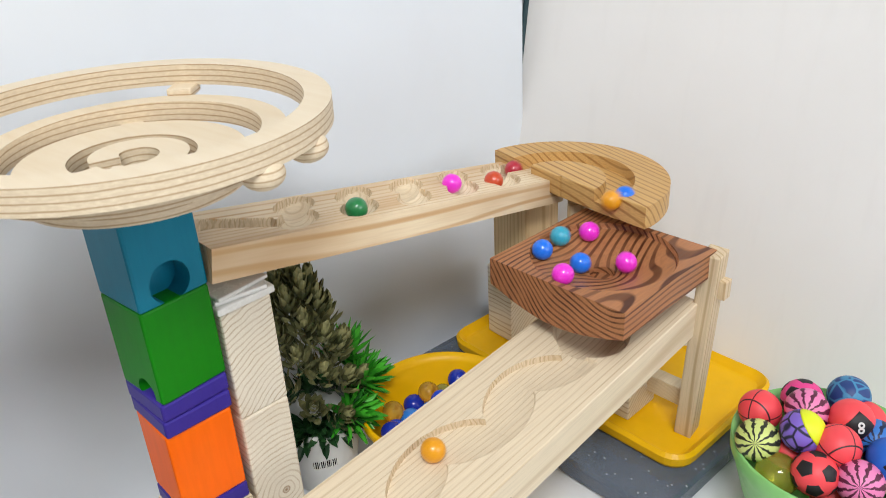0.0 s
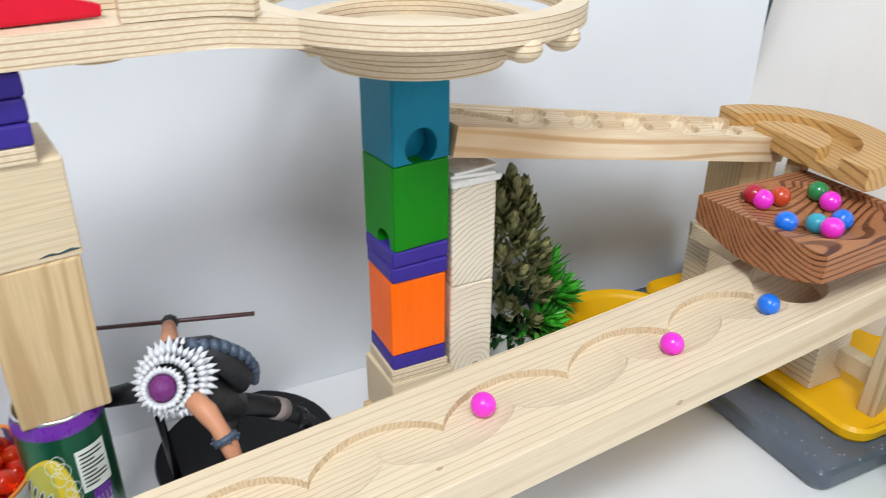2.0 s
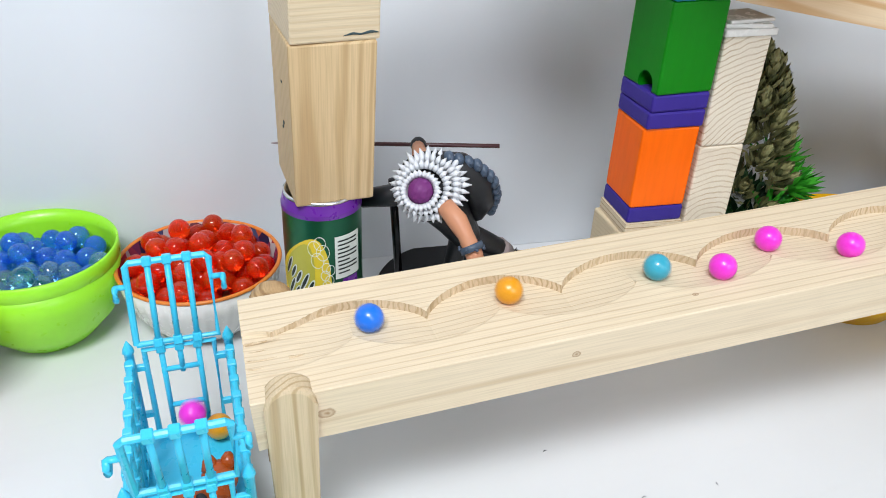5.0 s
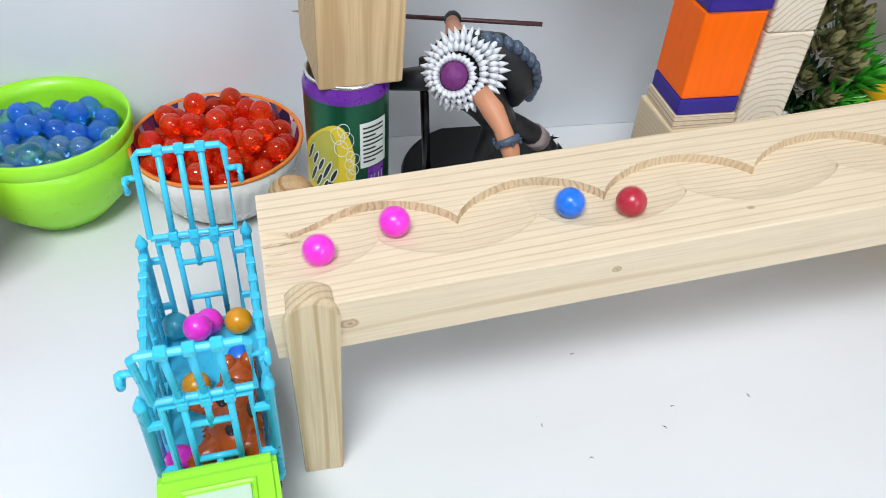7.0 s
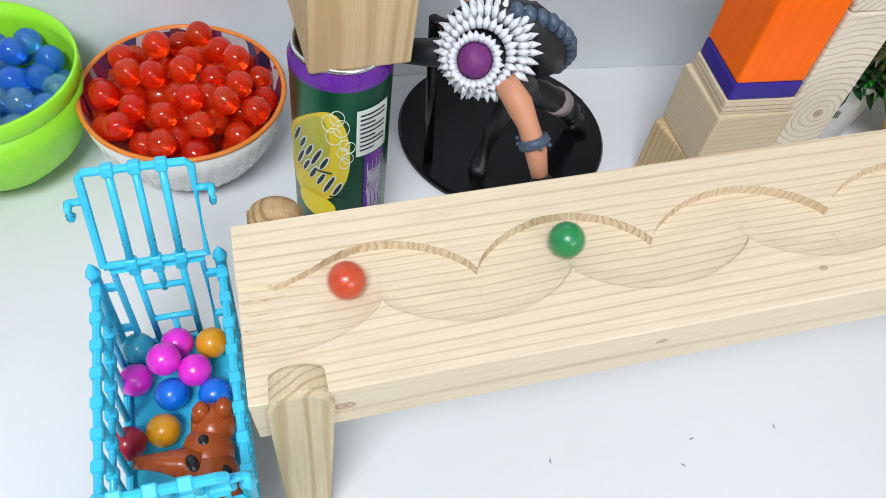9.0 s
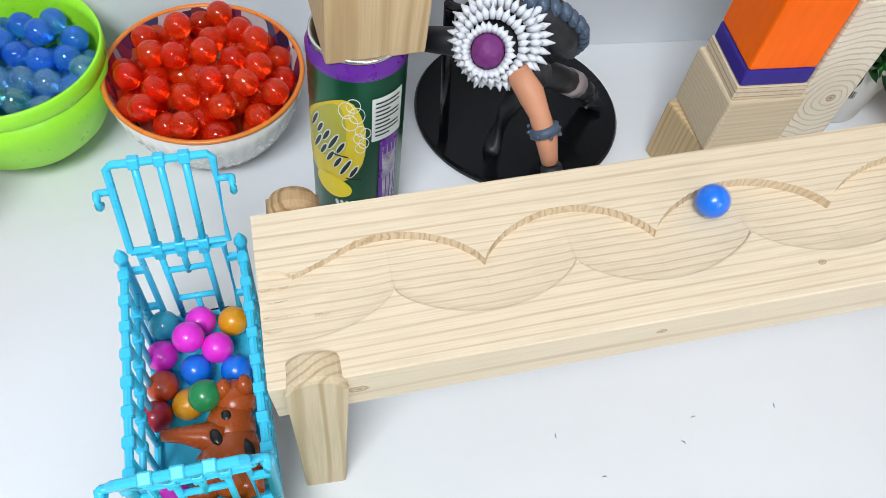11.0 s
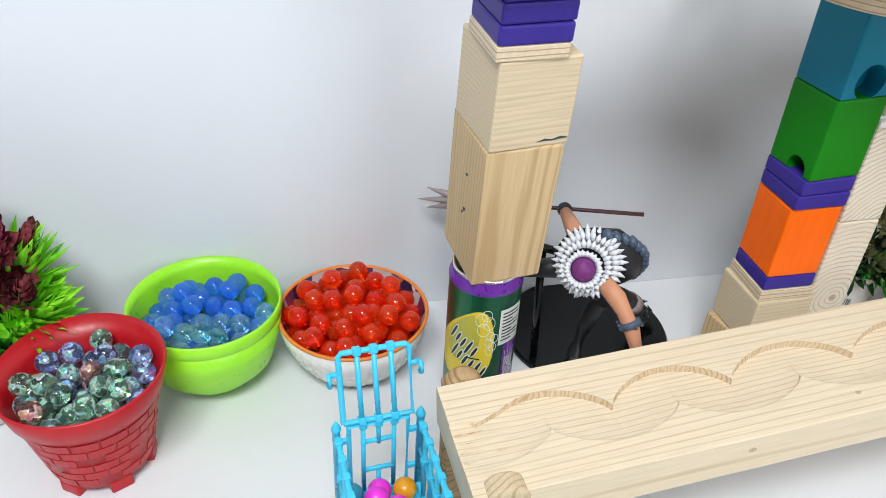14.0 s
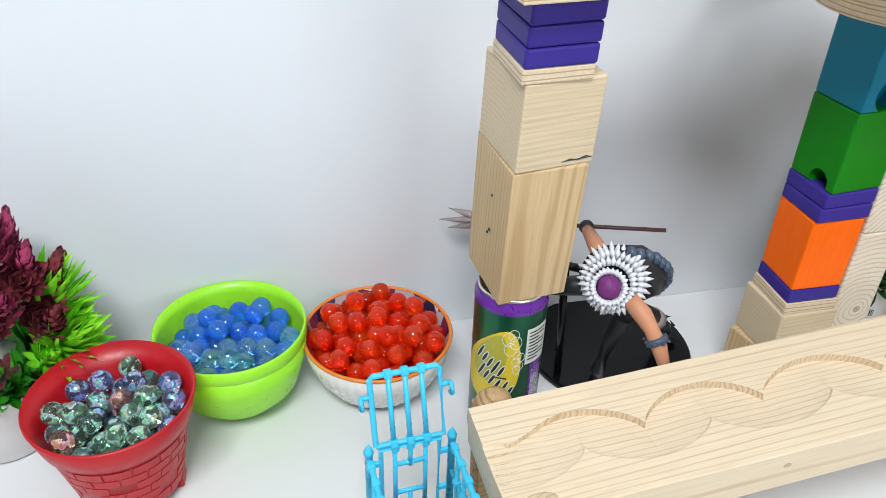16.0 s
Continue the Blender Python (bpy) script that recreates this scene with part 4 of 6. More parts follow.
    heap((-0.345, 0.425), ((0.014, 0.030), (0.028, 0.040), (0.040, 0.046), (0.052, 0.050)), 0.0095,
         [glass("amber_glass", (0.85, 0.55, 0.08), (0.6, 0.3, 0.02)), plastic("blue_marble_gloss", (0.01, 0.06, 0.6), 0.1), plastic("navy_marble_gloss", (0.01, 0.03, 0.35), 0.1), glass("clear_yellow_glass", (0.95, 0.80, 0.35), (0.85, 0.60, 0.10)), plastic("sky_marble_gloss", (0.03, 0.22, 0.70), 0.1), glass("olive_glass", (0.6, 0.6, 0.15), (0.3, 0.3, 0.03))],
         "mixed_marble", "shiny glass marble lying in the yellow bowl", "mixed glass marbles", 12)


build_vessels()
build_can()


# ---- plants ----
def leaf(bm, base, out, up, length, width, curl=0.3, n=4):
    """One pointed leaf, folded along its middle."""
    out, up = Vector(out).normalized(), Vector(up).normalized()
    side = out.cross(up).normalized()
    prev = None
    for i in range(n + 1):
        t = i / n
        w = width * (0.55 + 1.6 * t) * (1 - t) ** 0.75 if t < 1 else 0
        c = Vector(base) + out * length * t + up * (curl * length * t * t)
        row = [bm.verts.new(c - side * w / 2 + up * w * 0.25), bm.verts.new(c), bm.verts.new(c + side * w / 2 + up * w * 0.25)] if t < 1 else [bm.verts.new(c)]
        if prev:
            if len(row) == 3:
                bm.faces.new((prev[0], prev[1], row[1], row[0]))
                bm.faces.new((prev[1], prev[2], row[2], row[1]))
            else:
                bm.faces.new((prev[0], prev[1], row[0]))
                bm.faces.new((prev[1], prev[2], row[0]))
        prev = row
    return bm


def rosette(n, length, width, spread=(10, 85), seed=1, curl=0.35):
    """Spiky rosette pointing along z."""
    rnd = random.Random(seed)
    bm = bmesh.new()
    for i in range(n):
        a = i * 2.39996
        k = (i + 0.5) / n
        el = radians(spread[1] + (spread[0] - spread[1]) * k)
        d = Vector((math.cos(a) * math.cos(el), math.sin(a) * math.cos(el), math.sin(el)))
        up = Vector((-math.cos(a) * math.sin(el), -math.sin(a) * math.sin(el), math.cos(el)))
        leaf(bm, d * length * 0.05, d, up, length * rnd.uniform(0.8, 1.1), width * rnd.uniform(0.8, 1.15), curl)
    return bm


def cone_spike(rows, height, radius, size, seed):
    """An upright cone of overlapping scales."""
    rnd = random.Random(seed)
    bm = bmesh.new()
    for i in range(rows):
        t = i / rows
        a = i * 2.39996
        r = radius * (1 - 0.75 * t) * 0.35
        el = radians(25 + 45 * t + rnd.uniform(-8, 8))
        d = Vector((math.cos(a) * math.cos(el), math.sin(a) * math.cos(el), math.sin(el)))
        up = Vector((-math.cos(a) * math.sin(el), -math.sin(a) * math.sin(el), math.cos(el)))
        leaf(bm, (r * math.cos(a), r * math.sin(a), height * t), d, up, size * (1.1 - 0.45 * t), size * 0.62, 0.5, 3)
    return bm


def leaf_mat(name, base, tip, rough=0.45):
    k = Nodes(name, base, rough)
    r = k.node("ShaderNodeNewGeometry", 8)
    n = k.noise(k.coords(), 220.0)
    k.colour(k.mix(k.ramp(k.math("ADD", k.math("MULTIPLY", r, 0.6), k.math("MULTIPLY", n, 0.4)), (0.25, 0.0), (0.75, 1.0)), base, tip))
    return k.m


def point_to(d, at=(0, 0, 0)):
    return Matrix.Translation(at) @ Vector(d).normalized().to_track_quat("Z", "Y").to_matrix().to_4x4()


def build_plants():
    k_pot = [(0, 0), (0.027, 0), (0.029, 0.002), (0.0355, 0.062), (0.036, 0.066), (0.0335, 0.066), (0.032, 0.055), (0, 0.055)]
    olive = leaf_mat("olive_brown_scales", (0.075, 0.085, 0.030), (0.31, 0.30, 0.13))
    fresh = leaf_mat("fresh_green_spikes", (0.015, 0.20, 0.010), (0.08, 0.52, 0.04), 0.35)
    deep = leaf_mat("deep_green_leaves", (0.008, 0.04, 0.012), (0.03, 0.11, 0.03), 0.35)
    wine = leaf_mat("wine_scales", (0.13, 0.012, 0.035), (0.48, 0.06, 0.16))
    plum = leaf_mat("plum_rosettes", (0.05, 0.010, 0.014), (0.26, 0.045, 0.055))
    lime = leaf_mat("lime_spikes", (0.12, 0.55, 0.010), (0.38, 0.88, 0.05), 0.35)

    t = thing("potted_plant", pose(-0.425, 0.352, 0), "artificial plant with brown cones and green spikes in a white pot", "plant")
    pot = part("pot", lathe(k_pot, 48), POTW, t, "white pot with a barcode sticker", smooth=True)
    tag = arc_patch(0.0328, 0.030, 0.040, -55, -15, 1, 10)
    part("sticker", tag, plastic("sticker_paper", (0.7, 0.7, 0.66), 0.6), pot, "white barcode sticker")
    code = bmesh.new()
    for i in range(13):
        add(code, arc_patch(0.0331, 0.0315, 0.0385, -53 + 2.8 * i, -53 + 2.8 * i + (1.6 if i % 3 else 0.8), 1, 2))
    part("barcode", code, BLACKP, pot, "black bars")
    rnd = random.Random(4)
    for i in range(36):
        h = i / 36
        a = i * 2.4
        r = 0.027 * (1 - h) ** 0.45 + 0.004
        p = (r * math.cos(a) - 0.002, r * math.sin(a) - 0.004, 0.072 + 0.112 * h)
        part("cone", cone_spike(30, 0.026, 0.018, 0.0125, i), olive, t, at=point_to((math.cos(a) * (1 - h), math.sin(a) * (1 - h), 0.9 + h), p))
    for d, p, n, L in (((0.65, 0.55, 0.6), (0.016, 0.034, 0.082), 52, 0.034), ((0.1, 0.9, 0.9), (-0.004, 0.036, 0.094), 46, 0.036), ((0.9, 0.2, 0.4), (0.030, 0.008, 0.072), 40, 0.030)):
        part("spiky_rosette", rosette(n, L, 0.0085, (-5, 80), n, 0.15), fresh, t, "bright green spiky rosette", point_to(d, p))
    for i in range(12):
        a = i * 30
        part("leaf_rosette", rosette(16, 0.024, 0.009, (0, 75), i), deep, t, "dark green rosette", point_to((math.cos(radians(a)), math.sin(radians(a)), 0.55), polar(0.026, a, 0.066)))

    t = thing("potted_plant", pose(-0.516, -0.402, 0), "artificial plant, wine red cones and lime spikes, white pot", "plant")
    part("pot", lathe([(0, 0), (0.034, 0), (0.037, 0.003), (0.047, 0.060), (0.0475, 0.064), (0.0445, 0.064), (0.043, 0.05), (0, 0.05)], 48), POTW, t, smooth=True)
    for i in range(22):
        h = i / 22
        a = i * 2.4
        r = 0.034 * (1 - h) + 0.006
        p = (r * math.cos(a) + 0.006, r * math.sin(a) + 0.023, 0.096 + 0.090 * h)
        part("cone", cone_spike(40, 0.036, 0.017, 0.0115, i + 50), wine if h > 0.35 else plum, t, at=point_to((math.cos(a) * (1 - h), math.sin(a) * (1 - h), 1.1 + h), p))
    for d, p, n, L in (((0.4, 0.9, 0.7), (0.016, 0.056, 0.088), 70, 0.036), ((-0.1, 0.6, 1.0), (-0.004, 0.046, 0.106), 66, 0.044), ((0.3, 0.7, 0.75), (0.020, 0.044, 0.078), 50, 0.024), ((-0.2, 1.0, 0.5), (-0.010, 0.050, 0.086), 50, 0.030)):
        part("spiky_rosette", rosette(n, L, 0.0090, (0, 85), n + 1), lime, t, "lime green spiky rosette", point_to(d, p))
    for i in range(12):
        a = i * 30
        part("leaf_rosette", rosette(26, 0.024, 0.011, (0, 75), i + 9), fresh if i % 3 else deep, t, "green rosette", point_to((math.cos(radians(a)), math.sin(radians(a)), 0.9), polar(0.032, a, 0.066)))
    for d, p, L in (((0.8, 0.25, 0.5), (0.012, 0.044, 0.148), 0.0200), ((0.85, 0.3, 0.4), (0.014, 0.050, 0.119), 0.0185), ((0.7, -0.3, 0.7), (0.020, 0.010, 0.140), 0.0185), ((0.8, 0.1, 0.5), (0.022, 0.018, 0.122), 0.0190)):
        part("flower_rosette", rosette(44, L, 0.0135, (-10, 88), int(L * 1e5), 0.45), plum, t, "dark wine succulent rosette", point_to(d, p))


build_plants()


# ---- toy cage truck ----
def build_truck():
    t = thing("toy_cage_truck", pose(-0.3163, -0.1306, 0, 0, 0, -2.4), "sky blue plastic toy cage truck with open gates and green cab", "toy truck")
    L, W, Z0, Z1 = 0.108, 0.027, 0.034, 0.101
    part("bed", box(L + 0.006, 2 * W + 0.002, 0.006, 0.001, pose(L / 2, 0, Z0 - 0.003)), CYANP, t)
    part("chassis", box(L + 0.06, 0.030, 0.012, 0.002, pose(L / 2 + 0.02, 0, Z0 - 0.012)), BLACKP, t, "black chassis")
    def bar_mesh(length, r=0.0016):
        return mesh_of("bar", tube([(0, 0, 0), (0, 0, length)], r, 8), CYANP, smooth=True)

    knob = mesh_of("collar", box(0.0050, 0.0050, 0.0052, 0.0006, None, 1), CYANP)
    tall, mid, short, wide = bar_mesh(Z1 - 0.004 - Z0), bar_mesh(Z1 - Z0 - 0.003), bar_mesh(0.0195), bar_mesh(0.019)
    gate_bar, long_bar = bar_mesh(0.047, 0.0017), bar_mesh(L)
    for s in (-1, 1):
        y = s * W
        n = 8
        frame_pts = [(0, y, Z0 + 0.003), (0, y, Z1 - 0.004), (L, y, Z1 - 0.004), (L, y, Z0 + 0.003)]
        side = part("side_panel", tube(frame_pts + frame_pts[:1], 0.0019, 8), CYANP, t, smooth=False)
        part("rail", long_bar, None, side, at=pose(0, y, 0.072, 0, 90, 0))
        for i in range(1, n):
            part("bar", tall, None, side, at=pose(L * i / n, y, Z0))
            part("collar", knob, None, side, at=pose(L * i / n, y, 0.072))
        for i in range(n):
            part("collar", knob, None, side, at=pose(L * (i + 0.5) / n, y, Z1 - 0.004))
        for x in (0, L):
            part("corner_post", lathe([(0, Z0 - 0.004), (0.0026, Z0 - 0.004), (0.0026, Z1), (0.0034, Z1 + 0.001), (0.0030, Z1 + 0.003), (0.0016, Z1 + 0.006), (0, Z1 + 0.009)], 10), CYANP, side, at=pose(x, y, 0), smooth=True)
    for x in (-0.001, L + 0.001):
        w = W - 0.008
        end = part("end_panel", tube([(x, -w, Z0 + 0.003), (x, -w, Z1), (x, w, Z1), (x, w, Z0 + 0.003), (x, -w, Z0 + 0.003)], 0.0018, 8), CYANP, t)
        for y in (-w + 0.009, w - 0.009):
            part("bar", mid, None, end, at=pose(x, y, Z0 + 0.003))
        for z in (Z0 + 0.024, Z1 - 0.016):
            part("rail", wide, None, end, at=pose(x, w - 0.009, z, 90, 0, 0))
        for z in (Z0 + 0.003, Z1 - 0.0185):
            part("bar", short, None, end, at=pose(x, 0, z))
        for y in (-w + 0.009, 0, w - 0.009):
            part("collar", knob, None, end, at=pose(x, y, Z1))
        for k in (-1, 1):
            for z in (Z0 + 0.02, Z1 - 0.012):
                part("hinge_stub", box(0.003, 0.008, 0.004, 0.0005, None, 1), CYANP, end, at=pose(x, k * (W - 0.004), z))
        tilt = -18 if x < 0.01 else 17
        g, h = W - 0.005, 0.047
        runs = [(0, -g, 0), (0, -g, h - 0.002), (0, -g + 0.002, h), (0, g - 0.002, h), (0, g, h - 0.002), (0, g, 0), (0, -g, 0)]
        gate = part("gate", tube(runs, 0.0019, 8), CYANP, t, "raised barred gate", pose(x, 0, Z1 + 0.004, 0, tilt, 0))
        for k in (-1, 0, 1):
            part("bar", gate_bar, None, gate, at=pose(0, k * 0.0105, 0))
            for z in (0, h):
                part("collar", knob, None, gate, at=pose(0, k * 0.0105, z))
        for s in (-1, 1):
            pts = [(0, s * g, h * 0.72), (0, s * (g + 0.006), h * 0.72)] + [(0.0036 * math.sin(radians(a)), s * (g + 0.0065), h * 0.72 + 0.0036 * math.cos(radians(a)) - 0.0036) for a in range(0, 230, 30)]
            part("hook", tube(pts, 0.0017, 7), CYANP, gate, smooth=True)
    # cab
    cab_side = [(0.121, 0.020), (0.188, 0.020), (0.191, 0.040), (0.180, 0.058), (0.172, 0.070), (0.164, 0.0735), (0.128, 0.0752), (0.121, 0.0725)]
    bm = bmesh.new()
    rows = [[bm.verts.new((x, y, z)) for x, z in cab_side] for y in (-0.026, 0.026)]
    n = len(cab_side)
    for i in range(n):
        bm.faces.new((rows[0][i], rows[0][(i + 1) % n], rows[1][(i + 1) % n], rows[1][i]))
    bm.faces.new(rows[0][::-1])
    bm.faces.new(rows[1])
    bmesh.ops.bevel(bm, geom=bm.edges[:], offset=0.0025, segments=2, affect="EDGES")
    cab = part("cab", bm, LIME, t, "lime green cab")
    part("roof_window", box(0.018, 0.028, 0.002, 0.0008), plastic("clear_window", (0.55, 0.7, 0.55), 0.15), cab, "pale clear roof window", pose(0.1475, 0, 0.0745, 0, 3))
    part("window_frame", tube([(0.1375, -0.0155, 0.0757), (0.1575, -0.0155, 0.0748), (0.1575, 0.0155, 0.0748), (0.1375, 0.0155, 0.0757), (0.1375, -0.0155, 0.0757)], 0.0018, 8), LIME, cab)
    for x in (0.018, 0.092, 0.160):
        for s in (-1, 1):
            wh = part("wheel", lathe([(0, -0.005), (0.011, -0.005), (0.0135, -0.003), (0.0135, 0.003), (0.011, 0.005), (0, 0.005)], 28), BLACKP, t, "black wheel", pose(x, s * 0.0215, 0.0135, 90), True)
            part("hub", lathe([(0, -0.0058), (0.005, -0.0058), (0.005, 0.0058), (0, 0.0058)], 16), LIME, wh, "green hub")


build_truck()


def build_toy_animal():
    """A small brown spotted rubber animal lying in the cage: one mesh."""
    brown = plastic("brown_rubber", (0.41, 0.072, 0.009), 0.24)
    spot = plastic("black_spot", (0.01, 0.008, 0.008), 0.3)
    bm = bmesh.new()
    def put(b, m=0):
        for f in b.faces:
            f.material_index = m
        add(bm, b)
    put(ball(0.0145, 4, pose(0.084, 0.008, 0.0470), (1.35, 0.98, 0.88)))
    put(ball(0.0125, 4, pose(0.070, 0.009, 0.0480), (1.10, 0.95, 0.95)))
    put(ball(0.0105, 4, pose(0.058, 0.0125, 0.0510), (1.05, 0.95, 0.90)))
    for y in (0.0080, 0.0178):
        put(tube([(0.056, y, 0.056), (0.0525, y + 0.0006, 0.0605), (0.0508, y + 0.0008, 0.0625)], 0.0042, 12, taper=[1.1, 0.9, 0.35]))
        put(ball(0.0018, 2, pose(0.0532, y + 0.0002, 0.0618), (1, 1, 0.5)), 1)
    put(tube([(0.0755, 0.004, 0.0510), (0.0735, -0.004, 0.0535), (0.0720, -0.012, 0.0550), (0.0708, -0.0185, 0.0552), (0.0703, -0.0215, 0.0548)], 0.0062, 14, taper=[1.5, 1.0, 0.66, 0.52, 0.42]))
    put(tube([(0.090, 0.002, 0.0455), (0.098, -0.007, 0.0450), (0.102, -0.016, 0.0445)], 0.0060, 12, taper=[1.4, 1.0, 0.6]))
    put(tube([(0.094, 0.013, 0.0460), (0.104, 0.015, 0.0440)], 0.0080, 12, taper=[1.2, 0.8]))
    for i in range(4):
        put(tube([(0.0800 + 0.003 * i, -0.0045, 0.0475), (0.0815 + 0.003 * i, -0.0085, 0.0455)], 0.0018, 6, taper=[1.0, 0.2]))
    for x, y, z, r, long in ((0.0775, 0.0030, 0.0592, 0.0034, 1.3), (0.0850, 0.0165, 0.0568, 0.0036, 1.5), (0.0680, 0.0085, 0.0592, 0.0030, 1.0), (0.0955, 0.0060, 0.0575, 0.0030, 1.2)):
        put(ball(r, 3, pose(x, y, z, 0, 0, 20), (long, 0.8, 0.42)), 1)
    solid("toy_animal", bm, [brown, spot], pose(-0.3163, -0.1306, 0, 0, 0, -2.4), "brown rubber toy animal with black spots in the cage", "toy", smooth=True)


build_toy_animal()


# ---- figurine ----
def build_figurine():
    stand = thing("figurine_stand", pose(-0.457, 0.104, 0), "round glossy black display stand with a thin support rod", "display stand")
    part("disc", lathe([(0, 0), (0.074, 0), (0.075, 0.002), (0.075, 0.0045), (0.0735, 0.0065), (0, 0.0065)], 80), BLACKP, stand, smooth=False)
    part("rod", tube([(0.020, -0.062, 0.006), (0.026, -0.072, 0.130)], 0.0032, 12), BLACKP, stand, smooth=True)
    part("clamp", tube([(0.026, -0.072, 0.128), (0.040, -0.060, 0.130)], 0.0035, 10), BLACKP, stand, smooth=True)
    skin = plastic("tan_paint", (0.60, 0.27, 0.15), 0.5)
    white = plastic("white_paint", (0.72, 0.74, 0.78), 0.5)
    black = plastic("black_cloth_paint", (0.012, 0.013, 0.016), 0.45)
    blue = plastic("slate_blue_paint", (0.06, 0.09, 0.14), 0.4)
    plum = plastic("plum_paint", (0.16, 0.02, 0.16), 0.6)
    pole = plastic("dark_red_pole", (0.06, 0.018, 0.02), 0.35)
    steel = plastic("pinkish_blade", (0.34, 0.28, 0.28), 0.35)
    bm = bmesh.new()
    def put(b, m):
        for f in b.faces:
            f.material_index = m
        add(bm, b)
    C = Vector((-0.372, 0.033, 0.148))
    N = Vector((0.70, -0.36, 0.62)).normalized()
    face = point_to(N, C)
    rnd = random.Random(2)
    # ruff: rings of pointed tufts round the head
    for k, (r0, r1, n, z) in enumerate(((0.0098, 0.0140, 26, 0.005), (0.0138, 0.0196, 30, 0.001), (0.0170, 0.0245, 34, -0.004), (0.0182, 0.0268, 34, -0.009))):
        for i in range(n):
            a = 360 * i / n + 5 * k
            off = Vector((0.0016 * k, 0.0024 * k, 0))
            p0, p1 = Vector(polar(r0, a, z)) + off, Vector(polar(r1 * rnd.uniform(0.95, 1.05), a + rnd.uniform(-2, 2), z + 0.0005)) + off
            put(_move(tube([p0, p0.lerp(p1, 0.5) + Vector((0, 0, 0.0012)), p1], 0.0019, 6, taper=[0.9, 1.0, 0.15]), face), 1)
        put(_move(lathe([(r0 - 0.001, z - 0.002), (r1 - 0.002, z - 0.0025), (r1 - 0.0025, z - 0.004), (r0 - 0.001, z - 0.004)], 40, closed=True), face @ pose(0.0016 * k, 0.0024 * k, 0)), 2 if k % 2 else 1)
    head = ball(0.0084, 4, pose(0, 0, 0.004), (1, 1.05, 1))
    for v in head.verts:
        v.co += v.co.normalized() * 0.0009 * noise.noise(v.co * 800)
    put(_move(head, face), 4)
    put(_move(lathe([(0.0084, 0.001), (0.0106, 0.003), (0.0106, -0.002), (0.0084, -0.002)], 32, closed=True), face), 2)
    # body and cape
    put(tube([C - N * 0.006, Vector((-0.392, 0.055, 0.128)), Vector((-0.405, 0.072, 0.105)), Vector((-0.412, 0.085, 0.085))], 0.017, 16, taper=[0.9, 1.0, 0.85, 0.7]), 2)
    cape = [Vector((-0.392, 0.048, 0.160)), Vector((-0.388, 0.066, 0.155)), Vector((-0.388, 0.080, 0.142)), Vector((-0.396, 0.088, 0.124)), Vector((-0.408, 0.090, 0.106))]
    put(tube(cape, 0.011, 12, taper=[0.7, 1.0, 1.1, 1.0, 0.7]), 2)
    for i in range(12):
        t = i / 11 * 3.999
        p = cape[int(t)].lerp(cape[int(t) + 1], t - int(t))
        q = p + Vector((0.006, 0.0095, 0.004))
        put(ball(0.0050, 2, Matrix.Translation(q), (1, 0.8, 1)), 3)
        put(ball(0.0012, 1, Matrix.Translation(q + Vector((0.0045, 0.0, 0.001)))), 3)
    # arms
    put(tube([(-0.362, 0.046, 0.142), (-0.352, 0.052, 0.134), (-0.344, 0.055, 0.127), (-0.335, 0.058, 0.117), (-0.328, 0.060, 0.105)], 0.0062, 12, taper=[1.0, 1.15, 0.9, 0.95, 0.7]), 0)
    put(tube([(-0.339, 0.0565, 0.1225), (-0.3365, 0.0575, 0.119)], 0.0082, 14), 3)
    for i in range(8):
        put(ball(0.0013, 1, Matrix.Translation(Vector((-0.338, 0.057, 0.1207)) + Vector((0.0085 * math.cos(i * 0.785), 0.0085 * math.sin(i * 0.785), 0.003 * math.cos(i * 0.785))))), 3)
    put(tube([(-0.327, 0.0605, 0.104), (-0.322, 0.062, 0.094)], 0.0058, 10), 2)
    put(tube([(-0.395, 0.045, 0.150), (-0.420, 0.050, 0.149), (-0.447, 0.057, 0.1465)], 0.006, 10, taper=[1.1, 1.1, 0.8]), 0)
    put(ball(0.0062, 2, Matrix.Translation((-0.4520, 0.0590, 0.1458))), 2)
    put(tube([(-0.385, 0.032, 0.142), (-0.396, 0.018, 0.136), (-0.408, 0.002, 0.130)], 0.0085, 10, taper=[1, 0.9, 0.75]), 2)
    # pole with a forked head
    put(tube([(-0.5130, -0.0190, 0.1310), (-0.4207, 0.1116, 0.1518)], 0.0017, 8), 5)
    for dz in (-0.009, 0.0, 0.009):
        put(tube([(-0.5080, -0.0120, 0.1320), (-0.5125, -0.0180, 0.1310 + dz * 0.6), (-0.5260, -0.0400 + abs(dz) * 0.9, 0.1275 + dz * 1.1)], 0.0034, 6, taper=[0.6, 1.0, 0.1]), 6)
    # legs
    put(tube([(-0.412, 0.085, 0.088), (-0.420, 0.108, 0.070), (-0.424, 0.120, 0.060)], 0.0085, 10), 2)
    put(tube([(-0.423, 0.118, 0.062), (-0.427, 0.127, 0.053)], 0.0092, 12), 6)
    put(tube([(-0.427, 0.126, 0.054), (-0.440, 0.146, 0.030), (-0.446, 0.156, 0.014), (-0.440, 0.164, 0.0095)], 0.0075, 10, taper=[1.1, 1, 0.9, 0.5]), 2)
    for i in range(14):
        p = Vector((-0.433, 0.137, 0.040)) + Vector([rnd.uniform(-0.009, 0.009) for _ in range(3)])
        put(_move(lathe([(0.0018, 0), (0, 0.007)], 6), point_to([rnd.uniform(-1, 1), rnd.uniform(-0.4, 1), rnd.uniform(0, 1)], p)), 2)
